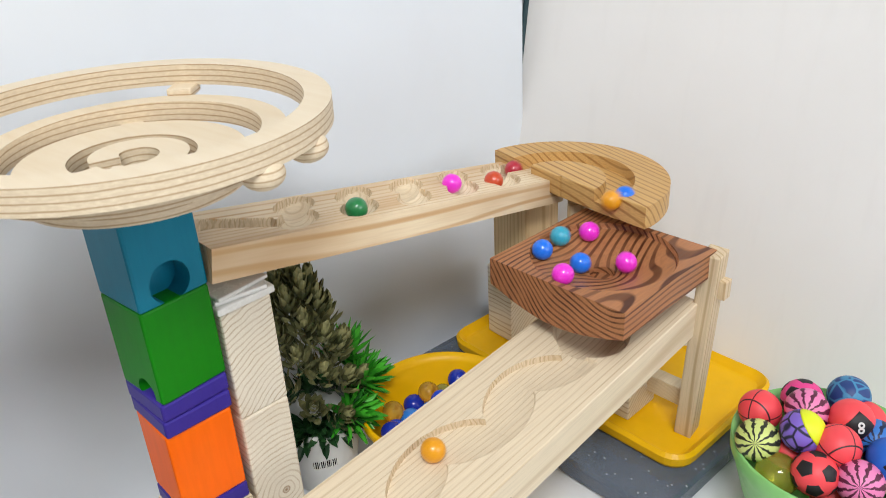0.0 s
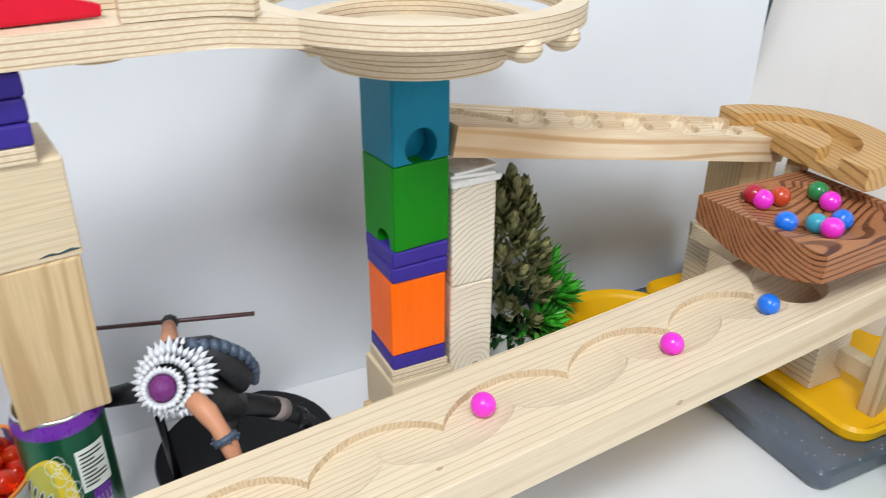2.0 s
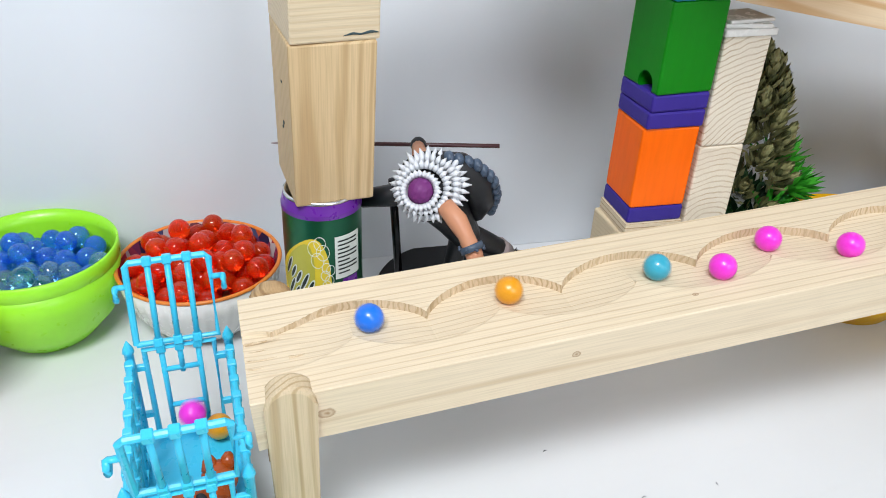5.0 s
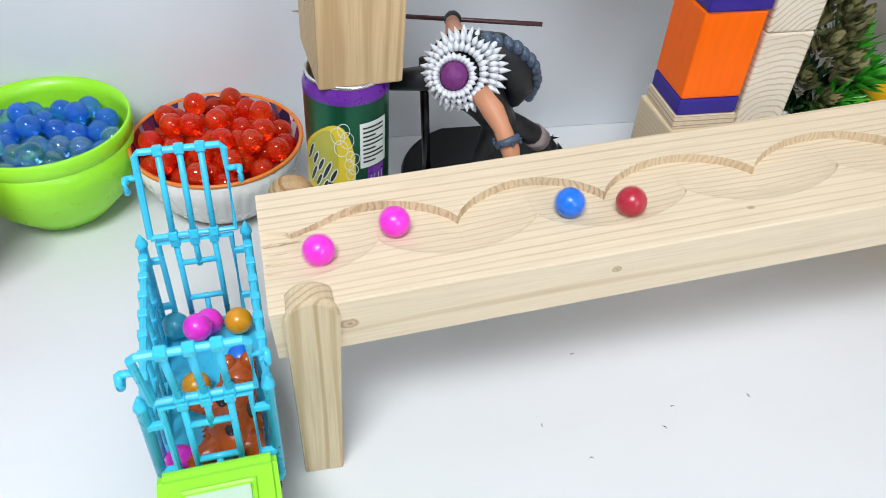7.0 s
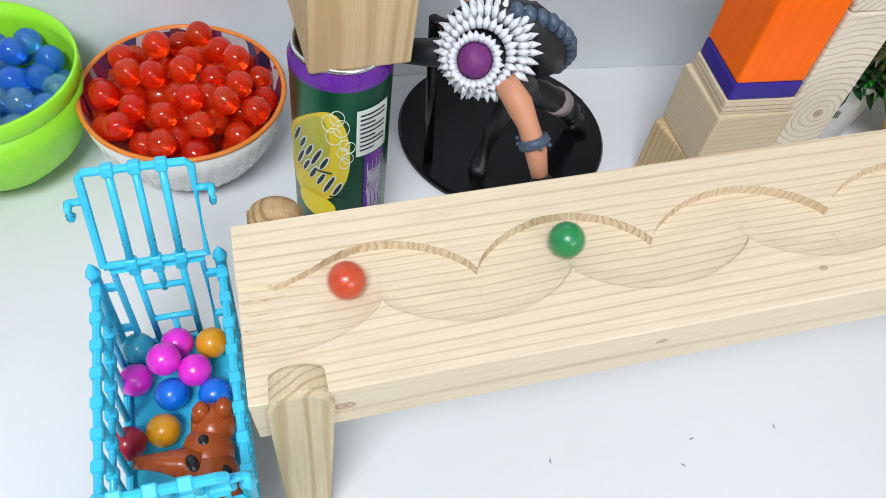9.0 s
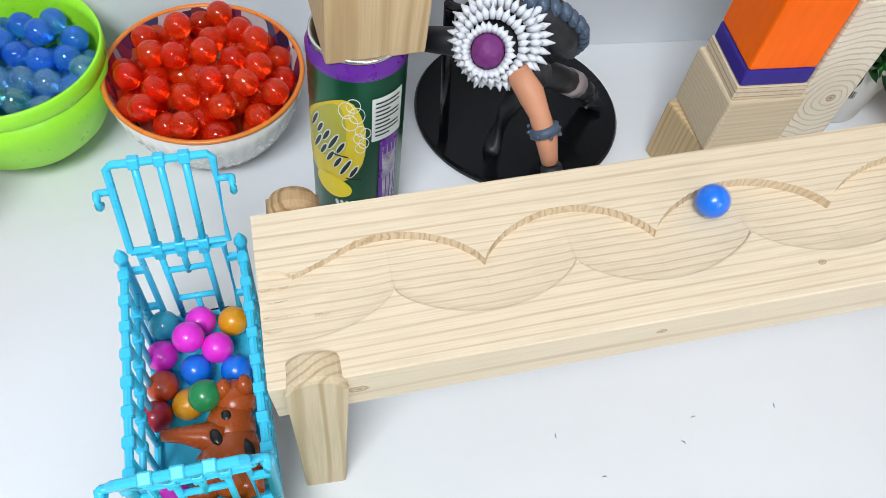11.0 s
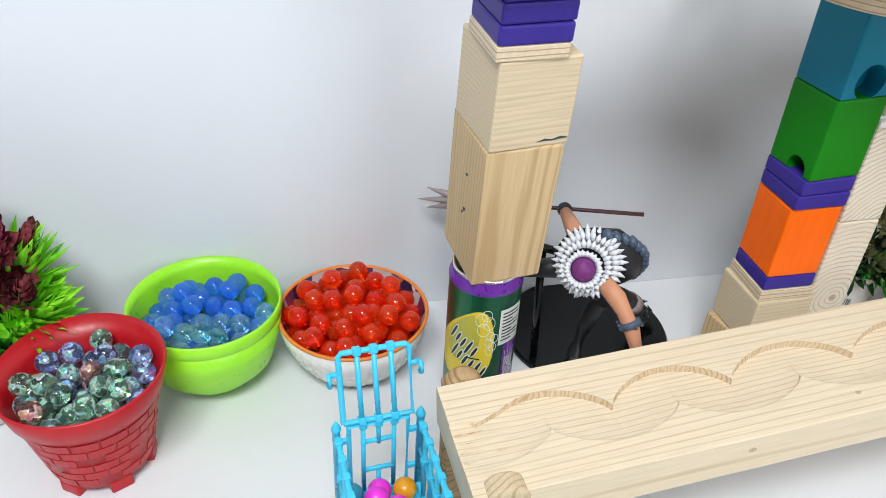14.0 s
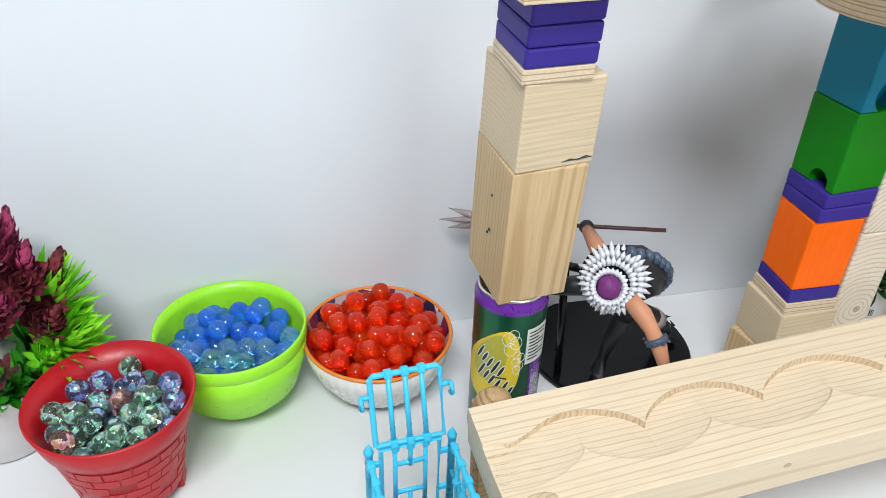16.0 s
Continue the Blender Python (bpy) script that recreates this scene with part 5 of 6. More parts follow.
    put(tube([(-0.410, 0.080, 0.088), (-0.420, 0.078, 0.050), (-0.425, 0.075, 0.012), (-0.415, 0.070, 0.010)], 0.008, 10, taper=[1, 0.9, 0.8, 0.6]), 2)
    solid("figurine", bm, [skin, white, black, blue, plum, pole, steel], pose(0, 0, 0), "small painted figurine with white ruff and dark cape", "figurine", smooth=True)


def _move(bm, m):
    bmesh.ops.transform(bm, matrix=m, verts=bm.verts)
    return bm


build_figurine()


# ---- rubber balls in the pale green bowl ----
def ball_mat(name, a, b, style):
    k = Nodes(name, a, 0.5)
    vec = k.coords()
    if style == "stripes":
        sep = k.t.nodes.new("ShaderNodeSeparateXYZ")
        k.t.links.new(vec, sep.inputs[0])
        turn = k.math("MULTIPLY", k.math("ARCTAN2", sep.outputs[1], sep.outputs[0]), 11.0)
        rind = k.math("SINE", k.math("ADD", turn, k.math("MULTIPLY", k.noise(vec, 330.0, 3.0), 5.0)))
        vein = k.math("MULTIPLY", k.noise(vec, 520.0, 2.0), 0.5)
        c = k.ramp(k.math("SUBTRACT", k.math("MULTIPLY", k.math("ADD", rind, 1.0), 0.6), vein), (0.08, b), (0.16, a))
    elif style == "web":
        v = k.node("ShaderNodeTexVoronoi", 0, dict(feature="DISTANCE_TO_EDGE"), Vector=vec, Scale=110.0)
        c = k.ramp(v, (0.05, b), (0.12, a))
    elif style == "seams":
        sep = k.t.nodes.new("ShaderNodeSeparateXYZ")
        k.t.links.new(vec, sep.inputs[0])
        d = k.math("MINIMUM", k.math("ABSOLUTE", sep.outputs[0]), k.math("MINIMUM", k.math("ABSOLUTE", sep.outputs[1]), k.math("ABSOLUTE", k.math("SUBTRACT", k.math("ABSOLUTE", sep.outputs[2]), 0.009))))
        c = k.ramp(k.math("MULTIPLY", d, 1000.0), (0.35, b), (0.6, a))
    else:
        c = k.mix(k.ramp(k.noise(vec, 120.0), (0.4, 0.0), (0.8, 0.25)), a, b)
    k.colour(c)
    k.bump(k.noise(vec, 400.0), 0.1, 0.0004)
    return k.m


def build_balls():
    c = Vector((-0.0680, 0.5425, 0.0))
    R = 0.0158
    coral, dark = (0.88, 0.07, 0.085), (0.02, 0.01, 0.012)
    seam = ball_mat("coral_seams", coral, dark, "seams")
    pink = ball_mat("pink_plain", (0.80, 0.06, 0.28), (0.7, 0.04, 0.22), "plain")
    coralp = ball_mat("coral_plain", coral, (0.7, 0.05, 0.05), "plain")
    bluep = ball_mat("blue_plain", (0.01, 0.12, 0.55), (0.01, 0.08, 0.4), "plain")
    spots = plastic("black_patch", (0.012, 0.01, 0.012), 0.5)
    whiteb = plastic("white_spot", (0.75, 0.75, 0.72), 0.5)
    melon = ball_mat("lime_melon", (0.62, 0.70, 0.22), (0.015, 0.02, 0.01), "stripes")
    melonp = ball_mat("pink_melon", (0.80, 0.22, 0.45), (0.10, 0.01, 0.04), "stripes")
    melonb = ball_mat("blue_melon", (0.03, 0.18, 0.55), (0.005, 0.015, 0.06), "stripes")
    web = ball_mat("violet_web", (0.22, 0.13, 0.58), (0.015, 0.012, 0.04), "web")
    webb = ball_mat("navy_web", (0.015, 0.05, 0.20), (0.05, 0.25, 0.45), "web")
    lemon = ball_mat("lemon_plain", (0.75, 0.82, 0.02), (0.66, 0.74, 0.02), "plain")
    olive = glass("olive_clear", (0.62, 0.62, 0.10), (0.52, 0.50, 0.06), 0.05, 0.7)
    base = mesh_of("ball", ball(R, 4), [], smooth=True)
    # place in the bowl, kind
    spots_at = [((-0.0518, -0.0072, 0.092), "seam"), ((-0.0425, -0.0368, 0.088), "melon"), ((-0.0306, 0.0243, 0.092), "soccer_pink"), ((-0.0219, 0.0031, 0.100), "melonp"), ((-0.0166, -0.0234, 0.100), "half"), ((0.0070, -0.0215, 0.097), "seam"), ((0.0074, 0.0090, 0.100), "eight"), ((-0.0036, 0.0492, 0.092), "webb"), ((0.0004, -0.0444, 0.085), "soccer"), ((0.0271, -0.0355, 0.085), "melonp"), ((0.0393, -0.0127, 0.095), "eightb"), ((0.0243, 0.0115, 0.088), "melonb"), ((-0.0232, -0.0447, 0.072), "olive"), ((-0.0253, -0.0200, 0.074), "coralp"), ((0.0, 0.0, 0.062), "coralp"), ((-0.020, 0.032, 0.060), "pink"), ((0.030, 0.030, 0.068), "seam"), ((0.046, -0.004, 0.074), "melon"), ((0.012, -0.026, 0.056), "coralp"), ((0.012, 0.038, 0.082), "coralp")]
    kinds = dict(melon=melon, seam=seam, melonp=melonp, webb=webb, melonb=melonb, olive=olive, coralp=coralp, pink=pink, bluep=bluep)
    words = dict(melon="lime green", seam="coral red seamed", melonp="pink striped", webb="navy web patterned", melonb="blue striped", olive="clear olive", coralp="coral red", pink="hot pink", bluep="blue",
                 soccer="coral and black patched", soccer_pink="pink and black patched", half="violet web and lemon", eight="coral with black eight patch", eightb="blue with black eight patch")
    rnd = random.Random(6)
    for p, kind in spots_at:
        at = Matrix.LocRotScale(c + Vector(p), Euler([rnd.uniform(0, 6) for _ in range(3)]), None)
        if kind.startswith("melon"):
            at = point_to((0.15, -0.85, 0.45), c + Vector(p))
        lab = words[kind] + " rubber ball in the green bowl"
        if kind in kinds:
            me = base.copy()
            me.materials.append(kinds[kind])
            ob = new("rubber_ball", me)
            ob.matrix_basis = at
            tagged(ob, lab, "ball", "rubber balls")
            continue
        t = thing("rubber_ball", Matrix.Translation(c + Vector(p)), lab, "ball", "rubber balls")
        me = base.copy()
        me.materials.append({"soccer": coralp, "soccer_pink": pink, "half": web, "eight": coralp, "eightb": bluep}[kind])
        part("skin", me, None, t)
        def cap(size, d, mat, name, seg=24, lift=0.0002):
            bm = bmesh.new()
            rings = [[bm.verts.new((0, 0, R + lift))]]
            for k in range(1, 14):
                row = []
                for i in range(40):
                    a = 2 * math.pi * i / 40
                    edge = 1.0 if seg > 8 else math.cos(math.pi / seg) / math.cos(a % (2 * math.pi / seg) - math.pi / seg)
                    s = size * edge * min(k, 12) / 12
                    r = R + lift if k < 13 else R - 0.001
                    row.append(bm.verts.new((r * math.sin(s) * math.cos(a), r * math.sin(s) * math.sin(a), r * math.cos(s))))
                rings.append(row)
            for i in range(40):
                j = (i + 1) % 40
                bm.faces.new((rings[0][0], rings[1][i], rings[1][j]))
                for p, q in zip(rings[1:], rings[2:]):
                    bm.faces.new((p[i], p[j], q[j], q[i]))
            part(name, bm, mat, t, at=point_to(d), smooth=True)
        if kind.startswith("soccer"):
            g = (1 + 5 ** 0.5) / 2
            for a in (-1, 1):
                for b in (-1, 1):
                    for v in ((0, a, b * g), (a, b * g, 0), (b * g, 0, a)):
                        w = Vector(v)
                        w.rotate(Euler((0.3, 0.2, 0.9)))
                        cap(0.40, w, spots, "patch", 5)
        elif kind == "half":
            cap(1.15, (0.74, 0.30, 0.62), lemon, "lemon_half", 32)
        else:
            d = Vector((0.55, -0.75, 0.35))
            cap(0.75, d, spots, "patch", 4)
            for dz in (0.12, -0.14):
                e = (d.normalized() + Vector((0, 0, dz))).normalized()
                q = point_to(e) @ pose(0, 0, R + 0.0003)
                part("figure_ring", lathe([(0.0010, 0), (0.0024, 0), (0.0024, 0.0003), (0.0010, 0.0003)], 18, closed=True), whiteb, t, "white ring of the figure eight", q)


build_balls()


# ---- rolling marbles ----
def pearl(name, colour):
    """Pearly painted marble."""
    k = Nodes(name, colour, 0.34, Coat_Weight=0.45, Coat_Roughness=0.08)
    n = k.noise(k.coords(), 700.0, 2.0)
    big = k.noise(k.coords(), 110.0, 3.0)
    c = k.mix(k.ramp(n, (0.4, 0.0), (0.75, 0.28)), colour, tuple(min(1.0, x * 1.35 + 0.03) for x in colour))
    k.colour(k.mix(k.ramp(big, (0.45, 0.0), (0.8, 0.22)), c, tuple(x * 0.7 for x in colour)))
    k.bump(n, 0.06, 0.0003)
    return k.m


PEARL = dict(AMBER=pearl("amber_pearl", (0.76, 0.31, 0.002)), MAGENTA=pearl("magenta_pearl", (0.86, 0.025, 0.62)), BLUE=pearl("blue_pearl", (0.002, 0.16, 0.76)), AQUA=pearl("aqua_pearl", (0.03, 0.36, 0.50)),
             CRIMSON=pearl("crimson_pearl", (0.42, 0.008, 0.03)), RUST=pearl("rust_pearl", (0.55, 0.06, 0.015)), FOREST=pearl("forest_pearl", (0.012, 0.22, 0.06)))
ROLLER = mesh_of("rolling_marble", ball(0.0079, 4), [], smooth=True)
HUB = Vector((-0.2350, 0.4890))
TURN = Vector((-0.3050, 0.5415))


def dish_z(d):
    """Height of a marble's centre at a distance from the drain."""
    return BOWL.translation.z + bowl_height(0.061 + min(max(d, 0.012), 0.0525), 0.061) + 0.0079


def ramp_place(u, mid=0.0455, swing=0.0110):
    """A marble's place in the zigzag channel of the lower ramp."""
    v = mid + swing * math.cos(2 * math.pi * (phase(u) + 0.04))
    if u < 0.03:
        k = max(0.0, u) / 0.03
        v = v * k + 0.052 * (1 - k)
    return PLANK @ Vector((v, u, 0.0032))


def at_time(table, t):
    for (a, p), (b, q) in zip(table, table[1:]):
        if t <= b:
            return p + (q - p) * max(0.0, t - a) / (b - a)
    return table[-1][1]


def roll(colour, label, early, drop, table, rest, mid=0.0455, swing=0.0110):
    """Key one marble: rows of (t, x, y, where) above, then the drain, the ramp and the cage."""
    me = ROLLER.copy()
    me.materials.append(PEARL[colour])
    ob = tagged(new("rolling_marble", me), label, "marble", "rolling marbles")
    rows = []
    angle = radius = last = None
    for t, x, y, where in early:
        if where == "r":
            q = UPPER.inverted() @ Vector((x, y, 0.26))
            p = UPPER @ Vector((min(0.05, max(0.016, q.x)), q.y, 0.0005 if q.y < 0.30 else -0.001))
        elif where == "c":
            d = (Vector((x, y)) - TURN).normalized() * 0.0485
            p = Vector((*(TURN + d), 0.2400)) if x < -0.256 else Vector((x, y, 0.2390))
        else:
            d = Vector((x, y)) - HUB
            radius = min(d.length, 0.0465)
            angle = math.atan2(d.y, d.x)
            last = t
            p = Vector((*(HUB + d.normalized() * radius), dish_z(radius)))
        rows.append((t, p))
    if drop is not None:
        t = last
        while t + 0.1 < drop - 0.05:
            t += 0.1
            k = (t - last) / max(0.1, drop - last)
            r = radius * (1 - k) + 0.012 * k
            angle += 0.1 * 2 * math.pi / (0.55 + 12.0 * r)
            rows.append((t, Vector((HUB.x + r * math.cos(angle), HUB.y + r * math.sin(angle), dish_z(r)))))
        rows.append((drop, Vector((HUB.x, HUB.y, dish_z(0.0) - 0.003))))
        rows.append((drop + 0.12, Vector((HUB.x, HUB.y, 0.172))))
        start = table[0][0]
        if start > drop + 0.25:
            rows.append((start - 0.10, PLANK @ Vector((0.043, 0.560, -0.004))))
    t = table[0][0]
    while t < table[-1][0] - 0.02:
        rows.append((t, ramp_place(at_time(table, t), mid, swing)))
        t += 0.1
    t = table[-1][0]
    a, b = ramp_place(-0.004), Vector(rest)
    rows.append((t, a))
    for k in (0.35, 0.7, 1.0):
        p = a.lerp(b, k)
        p.z = a.z + (b.z - a.z) * k * k
        rows.append((t + 0.2 * k, p))
    if t + 0.3 < 16.0:
        rows.append((16.0, b))
    if rows[0][0] > 0:
        rows.insert(0, (rows[0][0] - 0.12, Vector((HUB.x, HUB.y, 0.172))))
        rows.insert(0, (0.0, Vector((HUB.x, HUB.y, 0.178))))
    walk(ob, [(t, Matrix.Translation(p)) for t, p in rows])


def motions():
    roll("AMBER", "amber pearly painted marble rolling down the wooden run",
         [],
         None, [(0, 0.3996), (0.5, 0.3233), (0.7, 0.2938), (2.62, -0.0040)],
         (-0.3059, -0.1157, 0.044))
    roll("MAGENTA", "magenta pearly painted marble rolling down the wooden run",
         [],
         None, [(0.3, 0.5468), (0.5, 0.5183), (0.7, 0.4856), (0.8, 0.4780), (1, 0.4399), (1.5, 0.3626), (1.8, 0.3147), (2, 0.2914), (2.2, 0.2656), (2.5, 0.2228), (3, 0.1453), (3.5, 0.0750), (4.05, -0.0040)],
         (-0.2201, -0.1543, 0.043))
    roll("MAGENTA", "magenta pearly painted marble rolling down the wooden run",
         [(0, -0.2193, 0.4963, "b"), (0.1, -0.2354, 0.5101, "b"), (0.2, -0.252, 0.5091, "b"), (0.3, -0.2632, 0.4967, "b"), (0.4, -0.2586, 0.4823, "b"), (0.5, -0.241, 0.4796, "b"), (0.6, -0.2325, 0.479, "b")],
         0.66, [(1.3, 0.5572), (1.5, 0.5242), (1.7, 0.4865), (1.8, 0.4737), (2, 0.4306), (2.2, 0.3967), (2.3, 0.3891), (2.5, 0.3507), (3, 0.2686), (3.5, 0.1938), (4.82, -0.0040)],
         (-0.3096, -0.1321, 0.044))
    roll("BLUE", "bright blue pearly painted marble rolling down the wooden run",
         [(0, -0.2466, 0.477, "b"), (0.1, -0.2283, 0.4807, "b"), (0.2, -0.221, 0.4924, "b"), (0.3, -0.2272, 0.5031, "b"), (0.4, -0.2435, 0.5063, "b"), (0.5, -0.2533, 0.4915, "b"), (0.6, -0.2512, 0.4734, "b"), (0.7, -0.2397, 0.4663, "b"), (0.8, -0.2324, 0.4775, "b"), (0.9, -0.2282, 0.486, "b"), (1, -0.235, 0.4743, "b"), (1.1, -0.2366, 0.4829, "b"), (1.2, -0.2162, 0.44, "b")],
         1.27, [(1.7, 0.5639), (1.8, 0.5574), (2, 0.5204), (2.2, 0.4872), (2.3, 0.4808), (2.5, 0.4416), (3, 0.3611), (3.5, 0.2958), (5.46, -0.0040)],
         (-0.2774, -0.1179, 0.044))
    roll("AMBER", "amber pearly painted marble rolling down the wooden run",
         [(0, -0.2500, 0.5270, "c"), (0.1, -0.2734, 0.5060, "b"), (0.2, -0.276, 0.4779, "b"), (0.3, -0.2677, 0.4563, "b"), (0.4, -0.2535, 0.4417, "b"), (0.5, -0.2366, 0.4347, "b"), (0.6, -0.2199, 0.4346, "b"), (0.7, -0.2052, 0.4401, "b"), (0.8, -0.1989, 0.4547, "b"), (0.9, -0.2003, 0.4764, "b"), (1, -0.2174, 0.5013, "b"), (1.1, -0.245, 0.5114, "b"), (1.2, -0.2613, 0.5043, "b"), (1.3, -0.2593, 0.4893, "b"), (1.4, -0.2464, 0.4747, "b"), (1.5, -0.2357, 0.4777, "b")],
         1.62, [(2.3, 0.5299), (2.5, 0.5254), (3, 0.4408), (3.5, 0.3618), (5.8, 0.0300), (5.87, -0.0040)],
         (-0.2650, -0.1431, 0.043))
    roll("AQUA", "aqua pearly painted marble rolling down the wooden run",
         [(0, -0.2755, 0.4952, "b"), (0.1, -0.2715, 0.4626, "b"), (0.2, -0.2606, 0.4477, "b"), (0.3, -0.2459, 0.4378, "b"), (0.4, -0.2319, 0.437, "b"), (0.5, -0.2188, 0.4476, "b"), (0.6, -0.2211, 0.4756, "b"), (0.7, -0.2225, 0.4923, "b"), (0.8, -0.2459, 0.5066, "b"), (0.9, -0.2607, 0.5021, "b"), (1, -0.2614, 0.4903, "b"), (1.1, -0.2548, 0.4741, "b"), (1.2, -0.2442, 0.4556, "b"), (1.3, -0.2309, 0.4567, "b"), (1.4, -0.2256, 0.4746, "b"), (1.5, -0.2364, 0.4974, "b"), (1.6, -0.2557, 0.4944, "b"), (1.7, -0.2605, 0.4805, "b"), (1.8, -0.255, 0.4707, "b"), (1.9, -0.2367, 0.4623, "b"), (2, -0.2264, 0.4808, "b"), (2.1, -0.2489, 0.485, "b"), (2.2, -0.2431, 0.4634, "b")],
         2.65, [(3.15, 0.5084), (5.8, 0.1199), (6, 0.0905), (6.3, 0.0517), (6.5, 0.0164), (6.58, -0.0040)],
         (-0.3113, -0.1505, 0.044))
    roll("MAGENTA", "magenta pearly painted marble rolling down the wooden run",
         [(0, -0.2619, 0.5159, "b"), (0.1, -0.2639, 0.4918, "b"), (0.2, -0.2514, 0.4635, "b"), (0.3, -0.2317, 0.446, "b"), (0.4, -0.2209, 0.4506, "b"), (0.5, -0.2153, 0.472, "b"), (0.6, -0.2189, 0.4985, "b"), (0.7, -0.2296, 0.5142, "b"), (0.8, -0.2478, 0.5223, "b"), (0.9, -0.2588, 0.5172, "b"), (1, -0.2692, 0.5049, "b"), (1.1, -0.27, 0.4836, "b"), (1.2, -0.2642, 0.4663, "b"), (1.3, -0.2466, 0.4502, "b"), (1.4, -0.2253, 0.4434, "b"), (1.5, -0.213, 0.4533, "b"), (1.6, -0.2102, 0.4722, "b"), (1.7, -0.227, 0.496, "b"), (1.8, -0.2514, 0.5006, "b"), (1.9, -0.2636, 0.4859, "b"), (2, -0.2666, 0.47, "b"), (2.1, -0.2593, 0.4513, "b"), (2.2, -0.2487, 0.4423, "b")],
         2.89, [(3.39, 0.5073), (5.8, 0.1518), (6, 0.1200), (6.3, 0.0725), (6.5, 0.0440), (6.8, -0.0040)],
         (-0.2951, -0.1380, 0.056))
    roll("MAGENTA", "magenta pearly painted marble rolling down the wooden run",
         [(0, -0.2415, 0.4371, "b"), (0.1, -0.2245, 0.4357, "b"), (0.2, -0.211, 0.4415, "b"), (0.3, -0.2055, 0.4609, "b"), (0.4, -0.2108, 0.4899, "b"), (0.5, -0.2253, 0.5112, "b"), (0.6, -0.2509, 0.519, "b"), (0.7, -0.2663, 0.5114, "b"), (0.8, -0.2731, 0.4986, "b"), (0.9, -0.2758, 0.4846, "b"), (1, -0.2704, 0.459, "b"), (1.1, -0.2554, 0.44, "b"), (1.2, -0.2419, 0.4329, "b"), (1.3, -0.2262, 0.4308, "b"), (1.4, -0.2118, 0.434, "b"), (1.5, -0.1972, 0.4443, "b"), (1.6, -0.1919, 0.4505, "b"), (1.7, -0.1878, 0.465, "b"), (1.8, -0.1976, 0.4884, "b"), (1.9, -0.2161, 0.509, "b"), (2, -0.2391, 0.5163, "b"), (2.1, -0.2577, 0.5118, "b"), (2.2, -0.2664, 0.4928, "b")],
         3.1, [(3.6, 0.5122), (5.8, 0.2002), (6, 0.1728), (6.3, 0.1278), (6.5, 0.0979), (7, 0.0268), (7.22, -0.0040)],
         (-0.2891, -0.1251, 0.05))
    roll("MAGENTA", "magenta pearly painted marble rolling down the wooden run",
         [(0, -0.3582, 0.468, "r"), (0.1, -0.3715, 0.48, "r"), (0.2, -0.3654, 0.4941, "r"), (0.3, -0.3449, 0.4999, "r"), (0.4, -0.3548, 0.5183, "r"), (0.5, -0.3577, 0.538, "r"), (0.6, -0.339, 0.5543, "c"), (0.7, -0.3137, 0.5722, "c"), (0.8, -0.2777, 0.5673, "c"), (0.9, -0.2412, 0.5343, "c"), (1, -0.2407, 0.5181, "c"), (1.1, -0.2618, 0.5159, "b"), (1.2, -0.2733, 0.4976, "b"), (1.3, -0.2758, 0.475, "b"), (1.4, -0.2692, 0.454, "b"), (1.5, -0.2588, 0.4401, "b"), (1.6, -0.2388, 0.4297, "b"), (1.7, -0.2278, 0.428, "b"), (1.8, -0.2138, 0.433, "b"), (1.9, -0.2043, 0.4435, "b"), (2, -0.2084, 0.4697, "b"), (2.1, -0.2254, 0.4941, "b"), (2.2, -0.2516, 0.5068, "b")],
         3.4, [(3.9, 0.5113), (5.8, 0.2443), (6, 0.2163), (6.3, 0.1731), (6.5, 0.1422), (7, 0.0657), (7.3, 0.0302), (7.52, -0.0040)],
         (-0.2939, -0.1530, 0.044))
    roll("BLUE", "bright blue pearly painted marble rolling down the wooden run",
         [(0, -0.2737, 0.4671, "b"), (0.1, -0.2608, 0.448, "b"), (0.2, -0.2378, 0.4357, "b"), (0.3, -0.2176, 0.4364, "b"), (0.4, -0.1987, 0.447, "b"), (0.5, -0.1878, 0.464, "b"), (0.6, -0.1867, 0.4856, "b"), (0.7, -0.1931, 0.5017, "b"), (0.8, -0.2084, 0.5182, "b"), (0.9, -0.2275, 0.5259, "b"), (1, -0.2505, 0.5234, "b"), (1.1, -0.2697, 0.5057, "b"), (1.2, -0.276, 0.4792, "b"), (1.3, -0.2683, 0.4531, "b"), (1.4, -0.256, 0.4386, "b"), (1.5, -0.2454, 0.4323, "b"), (1.6, -0.2237, 0.4292, "b"), (1.7, -0.2107, 0.4331, "b"), (1.8, -0.1997, 0.4431, "b"), (1.9, -0.1993, 0.4617, "b"), (2, -0.2168, 0.497, "b"), (2.1, -0.2418, 0.5152, "b"), (2.2, -0.257, 0.5169, "b")],
         3.9, [(4.4, 0.5131), (5.8, 0.3281), (6, 0.3007), (6.3, 0.2589), (6.5, 0.2288), (7, 0.1548), (7.3, 0.1072), (7.5, 0.0747), (7.84, -0.0040)],
         (-0.2822, -0.1375, 0.044))
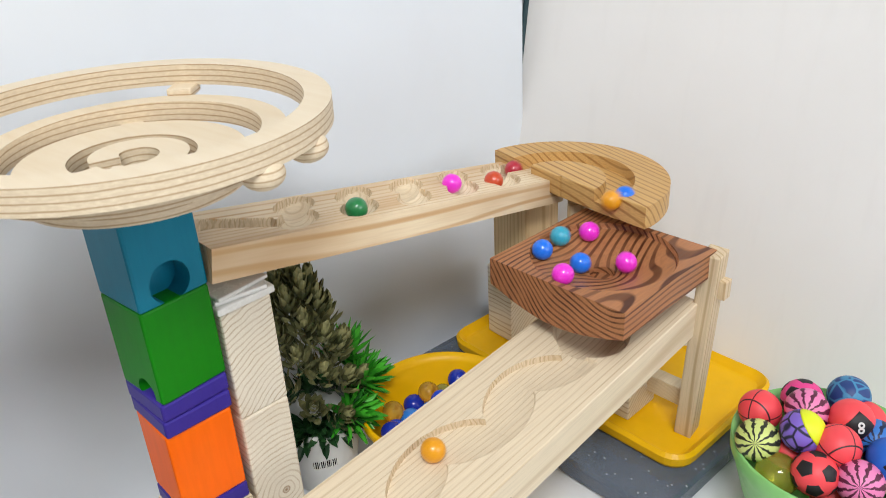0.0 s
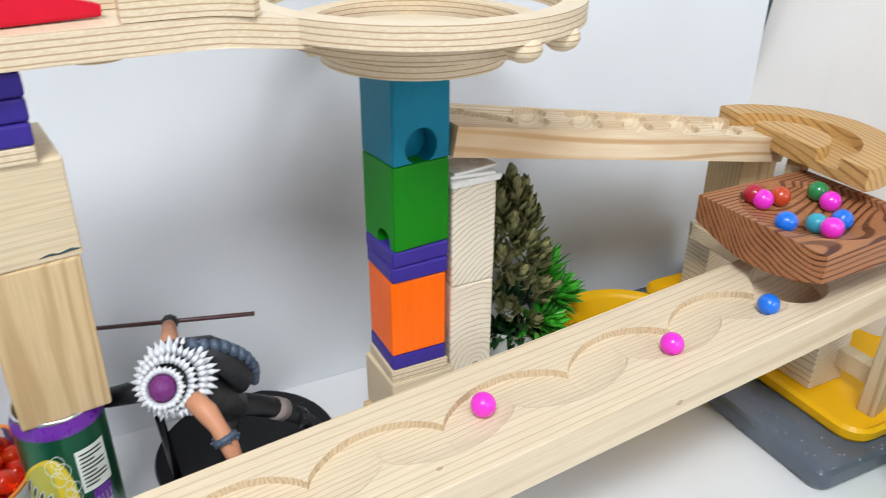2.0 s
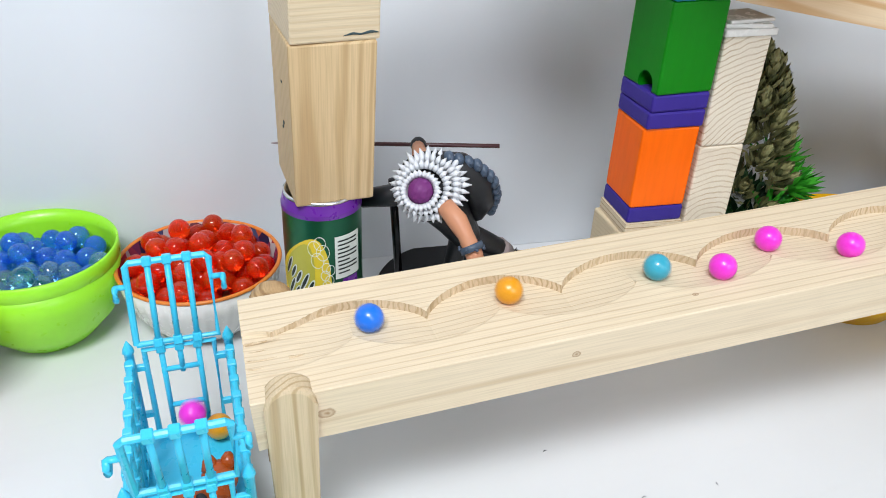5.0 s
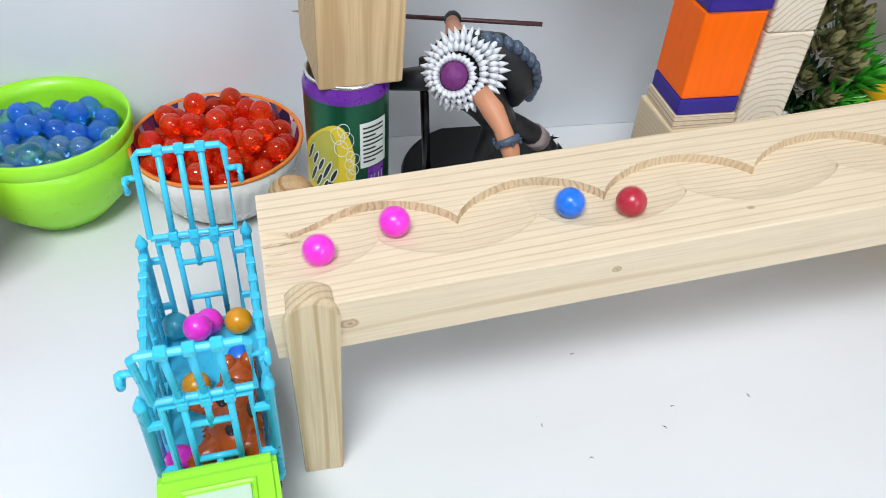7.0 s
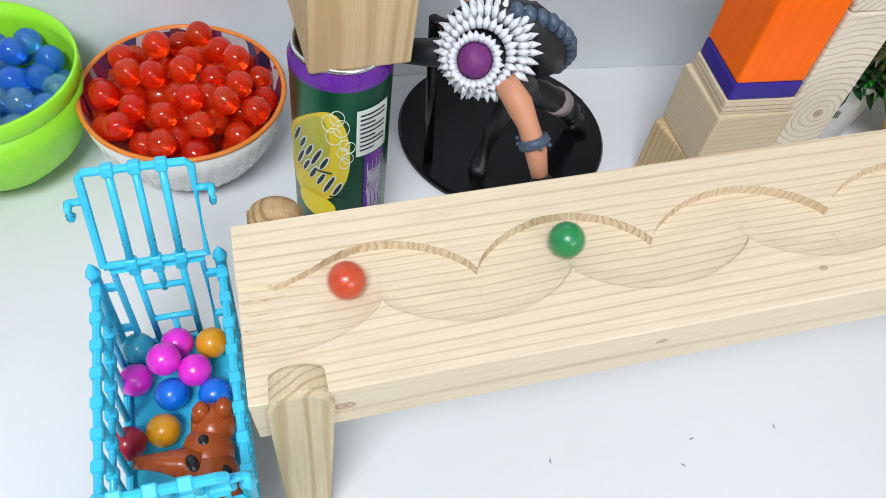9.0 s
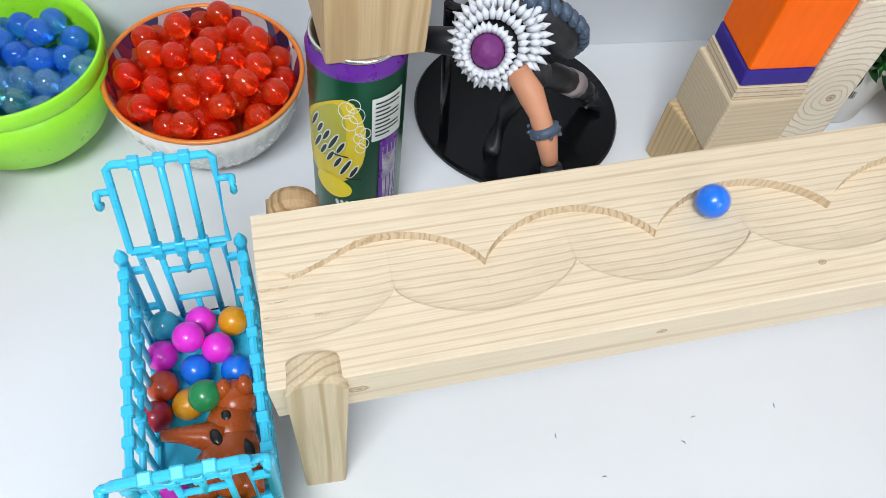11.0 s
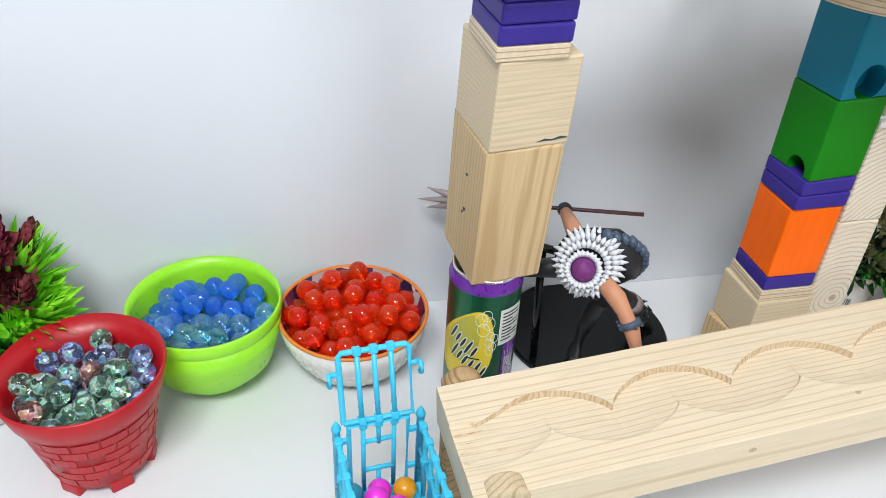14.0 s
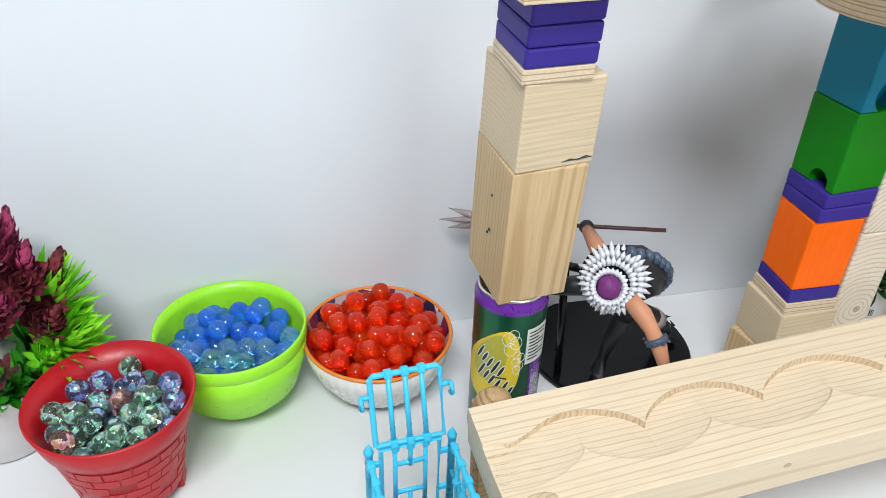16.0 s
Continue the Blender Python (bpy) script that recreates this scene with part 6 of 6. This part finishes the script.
    roll("CRIMSON", "crimson pearly painted marble rolling down the wooden run",
         [(0, -0.3596, 0.5585, "r"), (0.1, -0.335, 0.5662, "c"), (0.2, -0.3104, 0.5785, "c"), (0.3, -0.2735, 0.5625, "c"), (0.4, -0.2455, 0.5341, "c"), (0.5, -0.2376, 0.5018, "c"), (0.6, -0.2636, 0.515, "b"), (0.7, -0.2746, 0.4936, "b"), (0.8, -0.2704, 0.4594, "b"), (0.9, -0.2497, 0.4372, "b"), (1, -0.2304, 0.4319, "b"), (1.1, -0.2133, 0.4346, "b"), (1.2, -0.2028, 0.4402, "b"), (1.3, -0.1945, 0.4482, "b"), (1.4, -0.1895, 0.4646, "b"), (1.5, -0.2051, 0.4948, "b"), (1.6, -0.2283, 0.5089, "b"), (1.7, -0.2539, 0.5108, "b"), (1.8, -0.2714, 0.4999, "b"), (1.9, -0.2754, 0.4822, "b"), (2, -0.2747, 0.4695, "b"), (2.1, -0.2708, 0.4542, "b"), (2.2, -0.2634, 0.4448, "b")],
         4.17, [(4.67, 0.5338), (5.8, 0.3693), (6, 0.3489), (6.3, 0.3048), (6.5, 0.2692), (7, 0.1860), (7.3, 0.1369), (7.5, 0.1114), (8, 0.0266), (8.17, -0.0040)],
         (-0.2620, -0.1586, 0.044))
    roll("RUST", "rust orange pearly painted marble rolling down the wooden run",
         [(0, -0.3439, 0.5056, "r"), (0.1, -0.3506, 0.5194, "r"), (0.2, -0.36, 0.526, "r"), (0.3, -0.3465, 0.5484, "c"), (0.4, -0.3265, 0.5766, "c"), (0.5, -0.2831, 0.572, "c"), (0.6, -0.2461, 0.5408, "c"), (0.7, -0.2334, 0.5067, "c"), (0.8, -0.2607, 0.5173, "b"), (0.9, -0.2717, 0.502, "b"), (1, -0.2758, 0.482, "b"), (1.1, -0.273, 0.4647, "b"), (1.2, -0.2658, 0.4502, "b"), (1.3, -0.2537, 0.4377, "b"), (1.4, -0.2435, 0.4322, "b"), (1.5, -0.2239, 0.4357, "b"), (1.6, -0.2068, 0.4404, "b"), (1.7, -0.2032, 0.4602, "b"), (1.8, -0.2246, 0.4936, "b"), (1.9, -0.2524, 0.5019, "b"), (2, -0.2654, 0.4905, "b"), (2.1, -0.2714, 0.4782, "b"), (2.2, -0.2678, 0.4593, "b")],
         5.4, [(5.9, 0.5242), (7.3, 0.3112), (7.5, 0.2707), (8, 0.2016), (8.2, 0.1706), (9.3, -0.0040)],
         (-0.2772, -0.1542, 0.044))
    roll("FOREST", "forest green pearly painted marble rolling down the wooden run",
         [(0, -0.3559, 0.3583, "r"), (0.1, -0.3585, 0.3681, "r"), (0.2, -0.3803, 0.3725, "r"), (0.3, -0.3778, 0.3926, "r"), (0.4, -0.3666, 0.3999, "r"), (0.5, -0.352, 0.418, "r"), (0.6, -0.3733, 0.4247, "r"), (0.7, -0.3714, 0.4415, "r"), (0.8, -0.3589, 0.4518, "r"), (0.9, -0.3487, 0.4702, "r"), (1, -0.3632, 0.4654, "r"), (1.1, -0.368, 0.4728, "r"), (1.2, -0.3564, 0.4842, "r"), (1.3, -0.3379, 0.492, "r"), (1.4, -0.3486, 0.5061, "r"), (1.5, -0.3497, 0.5239, "r"), (1.6, -0.3332, 0.5441, "c"), (1.7, -0.3116, 0.564, "c"), (1.8, -0.2739, 0.5548, "c"), (1.9, -0.2367, 0.5167, "c"), (2, -0.2531, 0.5208, "b"), (2.1, -0.2634, 0.5117, "b"), (2.2, -0.274, 0.4862, "b")],
         6.0, [(6.5, 0.5105), (8.2, 0.258), (9.95, -0.004)],
         (-0.2610, -0.1335, 0.058))
    roll("BLUE", "bright blue pearly painted marble rolling down the wooden run",
         [(0, -0.2455, 0.5397, "c"), (0.1, -0.2409, 0.5094, "c"), (0.2, -0.263, 0.5166, "b"), (0.3, -0.2745, 0.4964, "b"), (0.4, -0.2738, 0.4691, "b"), (0.5, -0.26, 0.4468, "b"), (0.6, -0.2432, 0.4357, "b"), (0.7, -0.2207, 0.4337, "b"), (0.8, -0.2079, 0.4381, "b"), (0.9, -0.196, 0.4475, "b"), (1, -0.1888, 0.4586, "b"), (1.1, -0.196, 0.4745, "b"), (1.2, -0.2175, 0.4981, "b"), (1.3, -0.2447, 0.51, "b"), (1.4, -0.2653, 0.5017, "b"), (1.5, -0.2757, 0.4882, "b"), (1.6, -0.276, 0.4751, "b"), (1.7, -0.2731, 0.4612, "b"), (1.8, -0.2644, 0.4503, "b"), (1.9, -0.2454, 0.4418, "b"), (2, -0.2293, 0.445, "b"), (2.1, -0.2197, 0.461, "b"), (2.2, -0.2241, 0.487, "b")],
         8.45, [(8.95, 0.5115), (10.5, 0.2808), (10.7, 0.2519), (11, 0.2098), (11.5, 0.1214), (11.8, 0.0737), (12, 0.0444), (12.3, -0.0040)],
         (-0.2806, -0.1555, 0.056), 0.0410, 0.0140)


motions()
